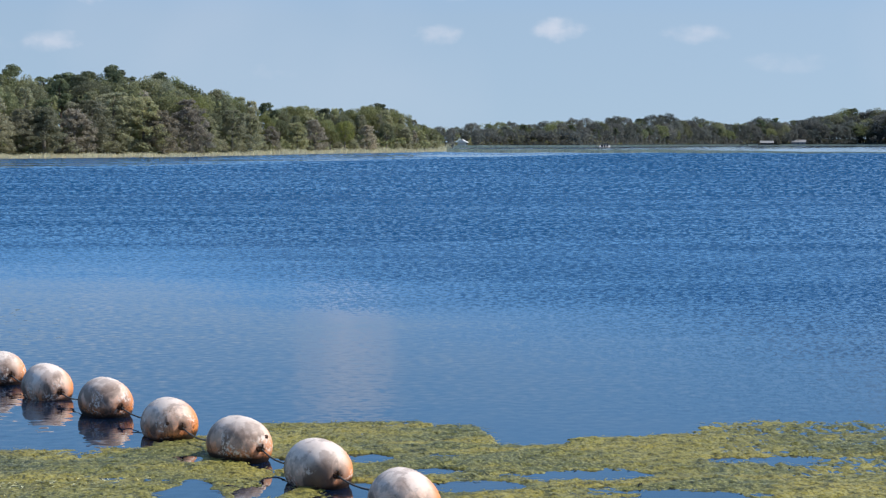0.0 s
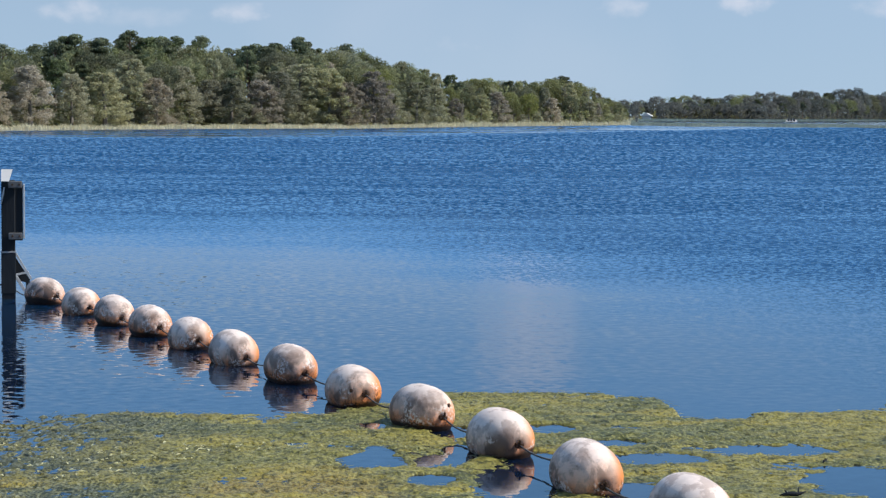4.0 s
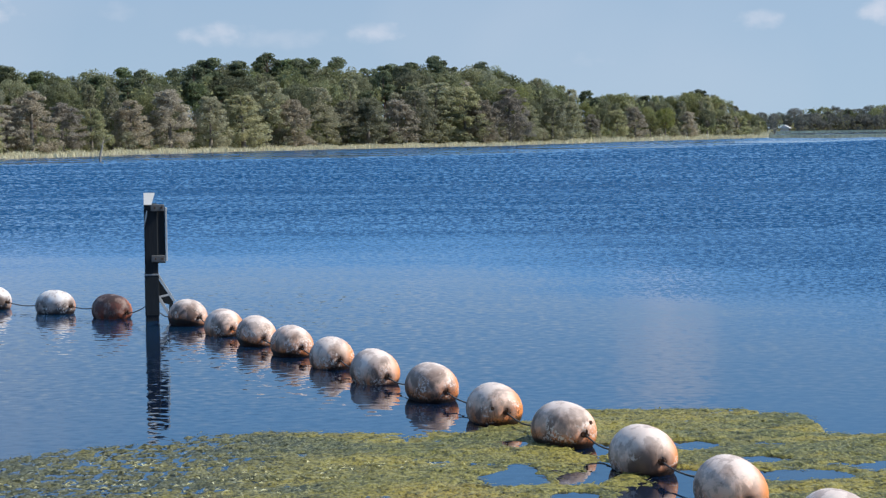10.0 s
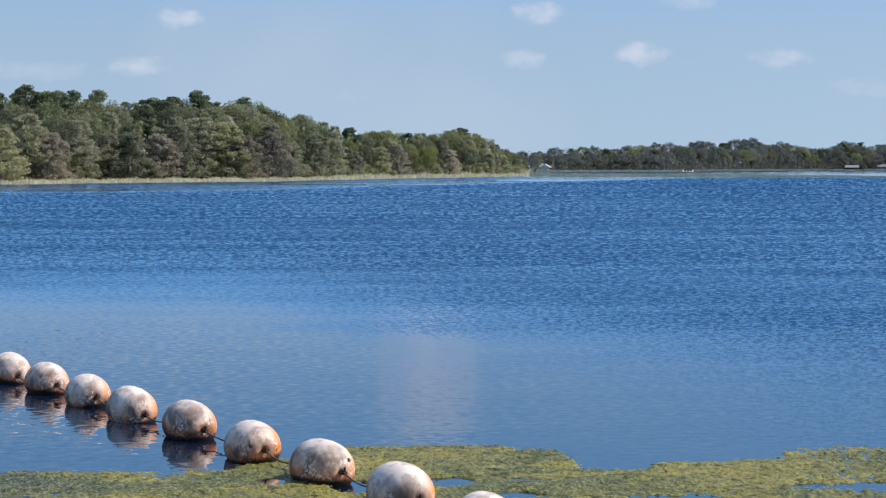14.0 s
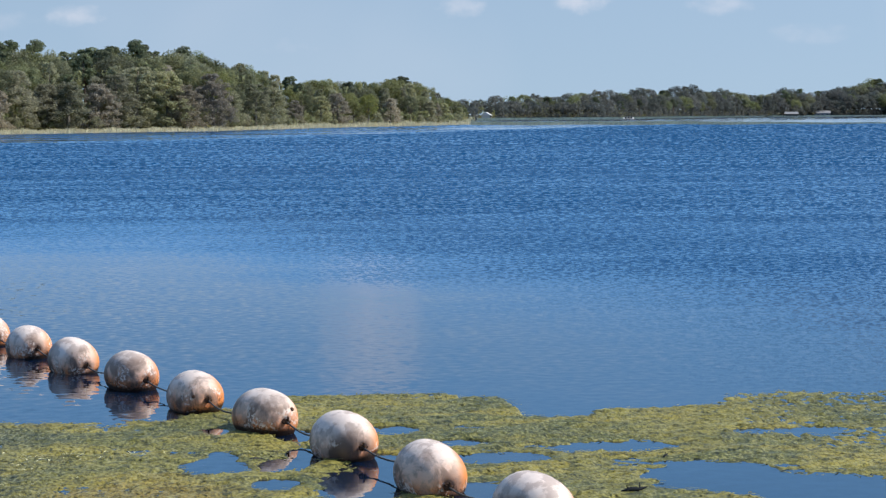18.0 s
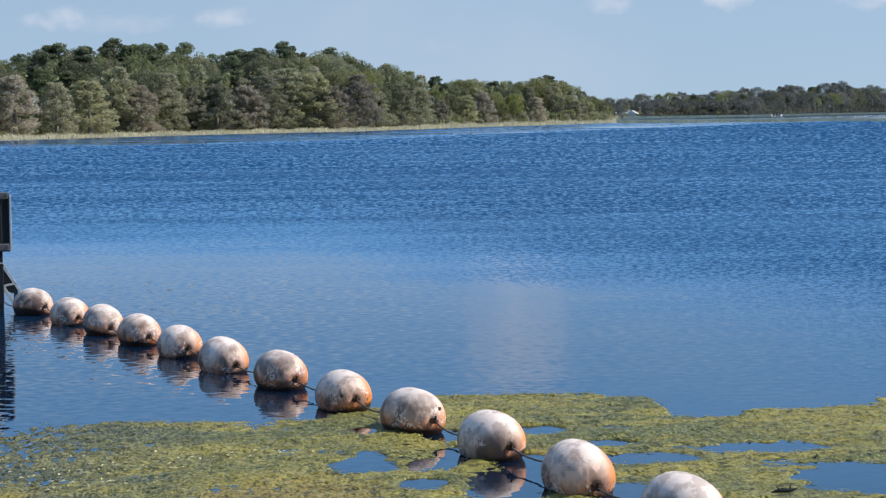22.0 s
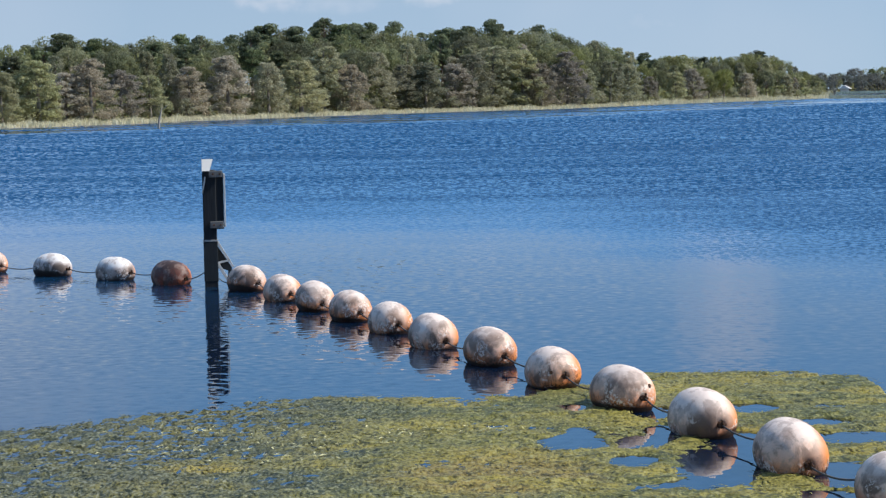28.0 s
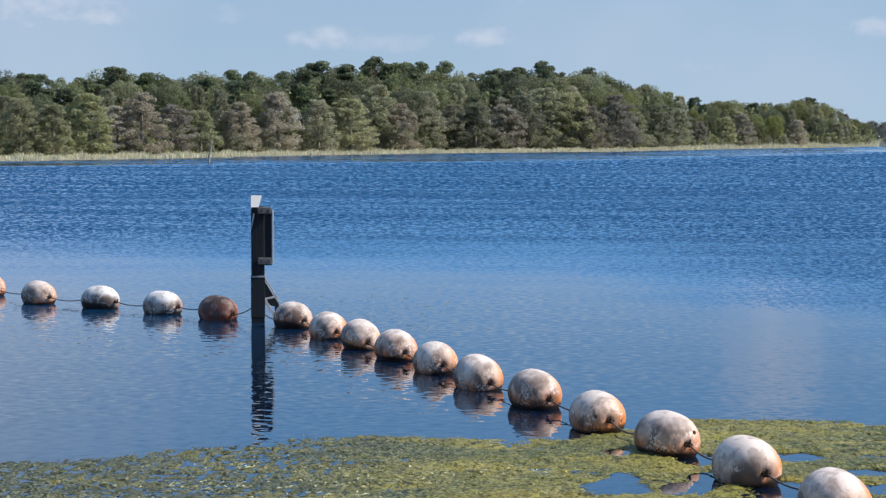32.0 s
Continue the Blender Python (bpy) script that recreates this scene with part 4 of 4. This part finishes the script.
def float_line():
    shell, red, grimy, lug = buoy_shell(M_BUOY), buoy_shell(M_REDBUOY), buoy_shell(M_GRIMY), end_lug()
    g = random.Random(21)
    ends = []
    places = [Vector((*p, 0)) if p else POST + Vector((0, 0, 0)) for p in FLOATS]
    for i, p in enumerate(places):
        if FLOATS[i] is None:
            ends.append((POST + Vector((-0.10, -0.06, 0.22)), POST + Vector((0.12, -0.02, 0.12))))
            continue
        a = places[max(i - 1, 0)]
        b = places[min(i + 1, len(places) - 1)]
        d = (b - a).normalized()
        yaw = math.degrees(math.atan2(d.y, d.x)) + g.uniform(-5, 5)
        is_red = i == 4
        root = tagged(new("float_buoy"), "dull red-brown plastic float half sunk on the rope" if is_red else
                      "bleached white plastic float, black with grime below" if i in (2, 3) else "sun-bleached orange plastic float with grime, on a rope", "buoy", "floats of the swimming-area line")
        m = pose(p.x, p.y, SINK + g.uniform(-0.012, 0.012), g.uniform(-14, 14), g.uniform(-3, 5), yaw)
        root.matrix_basis = m
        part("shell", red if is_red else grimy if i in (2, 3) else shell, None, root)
        for s in (-1, 1):
            ob = part("lug", lug, None, root, "rusted iron shackle")
            ob.matrix_basis = pose(s * (LEN - 0.012), 0, 0, 0, 0, 0 if s > 0 else 180)
        if i in (13, 14):                              # bored drain plugs beside the shackle
            bm = bmesh.new()
            bmesh.ops.create_cone(bm, cap_ends=True, segments=10, radius1=0.02, radius2=0.016, depth=0.012,
                                  matrix=pose(0.322, *((-0.115, 0.06) if i == 13 else (0.09, 0.10)), 0, 65, -28 if i == 13 else 28))
            part("plug", bm, M_IRON, root, "dark drain plug")
        ends.append((m @ Vector((-LEN - 0.04, 0, 0)), m @ Vector((LEN + 0.04, 0, 0))))
    for i in range(len(ends) - 1):
        a, b = ends[i][1], ends[i + 1][0]
        n = 9
        pts = []
        sag = 0.02 + 0.035 * g.random()
        for j in range(n):
            f = j / (n - 1)
            q = a.lerp(b, f)
            q.z = max(0.012, q.z - sag * 4 * f * (1 - f))
            pts.append(q)
        tagged(new("rope", mesh_of("rope", *tube(pts, [0.0085] * n, 6, 0.5), M_ROPE, True)), "dark wet rope tying two floats together", "rope", "ropes of the float line")


float_line()


# ---------------------------------------------------------------- post
def marker_post():
    root = tagged(new("marker_post"), "dark tarred post with a board on clamps, standing in the lake", "post")
    root.matrix_basis = pose(*POST, 0, 0, 8.8)
    bm = bmesh.new()
    box(bm, (0.20, 0.19, 3.46), pose(0, 0, 0.03), 0.012)
    part("shaft", bm, M_TIMBER, root)
    bm = bmesh.new()
    tilt = pose(-0.018, -0.055, 1.83, -38, 0, 0)
    outline = ((-0.082, -0.11), (0.03, -0.11), (0.082, 0.11), (-0.082, 0.11))
    front, back = [[bm.verts.new(tilt @ Vector((u, y, v))) for u, v in outline] for y in (-0.007, 0.007)]
    bm.faces.new(front), bm.faces.new(back[::-1])
    for i in range(4):
        j = (i + 1) % 4
        bm.faces.new((front[j], front[i], back[i], back[j]))
    part("plate", bm, M_WHITE, root, "white painted plate")
    bm = bmesh.new()
    box(bm, (0.15, 0.05, 0.86), pose(0.135, -0.03, 1.30), 0.006)
    part("board", bm, M_TIMBER, root, "dark sign board seen from behind")
    # white strip along the board, standing in for its sunlit right edge
    bm = bmesh.new()
    box(bm, (0.026, 0.085, 0.80), pose(0.226, -0.03, 1.30), 0.003)
    part("lit_edge_strip", bm, M_WHITE, root, "white strip painting in the sunlit board edge")
    for z in (1.70, 0.94):
        br = bmesh.new()
        box(br, (0.20, 0.06, 0.10), pose(0.10, -0.135, z), 0.008)
        clamp = part("clamp", br, M_STEEL, root, "dull steel clamp")
        for x in (0.06, 0.16):
            b2 = bmesh.new()
            bmesh.ops.create_cone(b2, cap_ends=True, segments=6, radius1=0.016, radius2=0.014, depth=0.02, matrix=pose(x, -0.172, z, 90, 0, 0))
            part("bolt", b2, M_IRON, clamp)
    bm = bmesh.new()
    box(bm, (0.212, 0.202, 0.60), pose(0, 0, 0.385), 0.006)
    part("sleeve", bm, M_SLEEVE, root, "slate-grey sleeve on the lower post")
    bm = bmesh.new()
    box(bm, (0.22, 0.21, 0.025), pose(0, 0, 0.70), 0.004)
    part("band", bm, M_GALV, root, "steel band")
    v, f = tube([(-0.055, -0.108, 1.66), (-0.075, -0.112, 1.55), (-0.10, -0.11, 1.42)], [0.012, 0.014, 0.008], 6)
    part("strap", mesh_of("strap", v, f, M_WHITE, True), None, root, "loose pale strap")
    for name, a, b, w in (("brace", (0.10, -0.03, 0.68), (0.33, -0.03, 0.29), 0.035), ("brace", (0.10, -0.04, 0.35), (0.27, -0.04, 0.06), 0.045),
                          ("strut", (0.10, -0.03, 0.36), (0.29, -0.03, 0.40), 0.03)):
        a, b = Vector(a), Vector(b)
        d = b - a
        bm = bmesh.new()
        ang = math.degrees(math.atan2(d.x, d.z))
        c = (a + b) / 2
        box(bm, (w, 0.012, d.length), pose(*c, 0, ang, 0), 0.002)
        box(bm, (0.012, w, d.length), pose(c.x, c.y + w / 2, c.z, 0, ang, 0), 0.002)
        part(name, bm, M_WHITE, root, "pale painted angle-iron brace")
    bm = bmesh.new()
    outline = ((0.10, 0.62), (0.31, 0.28), (0.30, -0.1), (0.24, -0.1), (0.25, 0.24), (0.10, 0.28))
    front, back = [[bm.verts.new((u, y, v)) for u, v in outline] for y in (0.03, 0.042)]
    bm.faces.new(front), bm.faces.new(back[::-1])
    for i in range(6):
        j = (i + 1) % 6
        bm.faces.new((front[j], front[i], back[i], back[j]))
    bmesh.ops.recalc_face_normals(bm, faces=bm.faces)
    part("gusset", bm, M_SLEEVE, root, "dark gusset plate")


marker_post()


# ---------------------------------------------------------------- floating weed
# far edge of the mat, from one side to the other
WEED_EDGE = [(-7, 16.2), (-4.6, 17.2), (-3.5, 17.85), (-2.95, 18.2), (-2.55, 18.68), (-1.9, 18.82), (-1.4, 18.68), (-0.6, 18.66), (0.1, 18.95), (0.7, 19.4),
             (1.2, 20.05), (2.55, 20.06), (3.24, 19.68), (3.45, 18.85), (3.3, 18.4), (3.7, 18.25), (4.15, 18.7), (5.25, 18.93), (5.55, 19.5), (6.1, 19.68),
             (6.9, 19.45), (9.5, 19.2)]
# open pools in it: centre, half sizes, turn in degrees
POOLS = [(4.55, 14.72, 1.2, 0.60, -44), (4.25, 15.45, 0.5, 0.36, -12), (5.05, 14.3, 0.6, 0.6, 0), (3.70, 16.67, 0.58, 0.27, 0), (2.66, 16.22, 0.46, 0.27, 0),
         (2.48, 17.08, 0.2, 0.16, 0), (1.95, 17.88, 0.27, 0.3, 0), (2.28, 14.75, 0.28, 0.5, 0), (2.13, 13.8, 0.2, 0.3, 0), (0.37, 16.2, 0.28, 0.42, 0),
         (0.45, 16.6, 0.12, 0.25, 0), (0.79, 15.32, 0.2, 0.28, 0), (1.42, 15.1, 0.3, 0.8, 0), (1.66, 16.0, 0.24, 0.8, 0), (0.9, 16.22, 0.2, 0.32, 0),
         (1.12, 16.6, 0.16, 0.4, 0), (0.42, 18.0, 0.12, 0.22, 0), (1.08, 17.7, 0.2, 0.35, 0), (1.45, 13.0, 0.26, 0.24, 0), (1.25, 14.45, 0.22, 0.18, 0),
         (1.98, 13.5, 0.24, 0.25, 0), (5.58, 17.25, 0.3, 0.2, 0), (5.12, 17.3, 0.18, 0.15, 0), (2.6, 12.9, 0.4, 0.4, 0), (-0.1, 18.95, 0.2, 0.25, 0)]


def weed_mask(x, y):
    """Above 0 inside the mat, with ragged edges."""
    n = noise.fractal((x * 1.6, y * 2.4, 0.0), 1.0, 2.0, 4)
    m = interp(x, WEED_EDGE) + 0.08 - y + n * 0.16
    for cx, cy, a, b, t in POOLS:
        dx, dy = x - cx, y - cy
        c, s = math.cos(radians(t)), math.sin(radians(t))
        u, v = (dx * c + dy * s) / a, (-dx * s + dy * c) / b
        m = min(m, (math.sqrt(u * u + v * v) - 1 + n * 0.24) * 0.5)
    return m


def weed():
    x0, x1, y0, y1, sx, sy = -6.2, 8.6, 10.6, 20.5, 0.036, 0.05
    nx, ny = int((x1 - x0) / sx), int((y1 - y0) / sy)
    mask = {}
    verts, index, faces = [], {}, []
    g = random.Random(4)
    blades = []

    def vert(i, j):
        if (i, j) not in index:
            x, y = x0 + i * sx, y0 + j * sy
            m = weed_mask(x, y)
            lump = noise.fractal((x * 6, y * 8, 3.0), 0.8, 2.0, 3)
            wide = noise.fractal((x * 0.9, y * 1.5, 9.0), 1.0, 2.0, 2)
            fine = noise.noise((x * 15, y * 8, 5.0))
            thin = max(min(1.0, max(0.0, (-0.9 - x) / 1.6)) * min(1.0, max(0.65, (y - 14.2) / 2.0)), min(1.0, max(0.0, (x - 4.9) / 0.7)) * min(1.0, max(0.0, (y - 15.9) / 0.6)) * 0.8)
            z = 0.006 - min(0.07, max(0.0, -m) * 0.5) + 0.018 * lump * (1 - 0.75 * thin) + 0.020 * wide * (1 - 0.6 * thin) + 0.016 * min(0.8, max(-1.0, m * 2.5)) + 0.012 * fine * (1 + 1.8 * thin) - 0.0155 * thin
            mask[i, j] = m
            index[i, j] = len(verts)
            verts.append((x + g.uniform(-0.012, 0.012), y + g.uniform(-0.016, 0.016), z))
        return index[i, j]

    for i in range(nx):
        x = x0 + i * sx
        for j in range(ny):
            y = y0 + j * sy
            if abs(x) > 0.36 * y + 0.6:
                continue
            q = (vert(i, j), vert(i + 1, j), vert(i + 1, j + 1), vert(i, j + 1))
            zs = [verts[k][2] for k in q]
            if max(zs) < -0.004 or mask[i, j] < -0.35:
                continue
            faces.append(q)
            if mask[i, j] > -0.02 and zs[0] > -0.004 and g.random() < 0.35:
                blades.append((x + g.uniform(0, sx), y + g.uniform(0, sy), zs[0]))
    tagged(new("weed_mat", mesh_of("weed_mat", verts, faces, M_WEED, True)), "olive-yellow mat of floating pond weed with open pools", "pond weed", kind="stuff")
    bv, bf = [], []
    for x, y, z in blades:
        a, l, w, h = g.choice((0, 3.1416)) + g.gauss(0, 0.9), g.uniform(0.03, 0.12), g.uniform(0.004, 0.009), g.uniform(0.002, 0.010)
        c, s = math.cos(a), math.sin(a)
        n = len(bv)
        bv += [(x - s * w, y + c * w, z + 0.003), (x + s * w, y - c * w, z + 0.003), (x + c * l * 0.6 + s * w, y + s * l * 0.6 - c * w, z + h),
               (x + c * l * 0.6 - s * w, y + s * l * 0.6 + c * w, z + h), (x + c * l, y + s * l, z + h * 0.5)]
        bf += [(n, n + 1, n + 2, n + 3), (n + 3, n + 2, n + 4)]
    tv, tf = [], []
    for _ in range(150):                               # pale dead tips that stick out in loose groups
        cx, cy = g.choice(((-2.6, 16.9, 0.7), (-1.6, 16.3, 0.9), (-3.0, 16.0, 0.6), (-0.6, 16.7, 0.6), (-1.9, 15.6, 0.5)))[:2]
        x, y = cx + g.gauss(0, 0.45), cy + g.gauss(0, 0.16)
        if weed_mask(x, y) < 0.05:
            continue
        l, w, a = g.uniform(0.012, 0.04), g.uniform(0.008, 0.016), g.uniform(0, 6.283)
        c, sn = math.cos(a), math.sin(a)
        n = len(tv)
        tv += [(x - c * l, y - sn * l, 0.022), (x + sn * w, y - c * w, 0.034), (x + c * l, y + sn * l, 0.026), (x - sn * w, y + c * w, 0.036)]
        tf.append((n, n + 1, n + 2, n + 3))
    tagged(new("weed_tips", mesh_of("weed_tips", tv, tf, M_REED)), "pale dead tips of weed above the mat", "pond weed", kind="stuff")
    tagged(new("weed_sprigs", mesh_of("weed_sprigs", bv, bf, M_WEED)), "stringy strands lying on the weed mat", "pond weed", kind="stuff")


weed()


def twig(x, y, turn, size):
    """A dark bit of driftwood lying on the weed."""
    pts = [Vector(q) * size for q in ((-0.5, 0, 0.05), (-0.15, 0.05, 0.12), (0.2, 0, 0.10), (0.5, -0.05, 0.2))]
    pieces = [tube(pts, [0.05 * size, 0.09 * size, 0.08 * size, 0.02 * size], 7)]
    pieces.append(tube([pts[2], pts[2] + Vector((0.05, 0.1, 0.25)) * size], [0.04 * size, 0.015 * size], 5))
    pieces.append(tube([pts[1], pts[1] + Vector((-0.2, -0.1, 0.16)) * size], [0.04 * size, 0.012 * size], 5))
    ob = tagged(new("twig", mesh_of("twig", *join(pieces), M_TIMBER, True)), "dark bit of driftwood on the weed mat", "twig", "driftwood on the weed")
    ob.matrix_basis = pose(x, y, 0.012, 0, 0, turn)


twig(3.41, 14.55, 8, 0.20)
twig(4.02, 16.05, 60, 0.10)
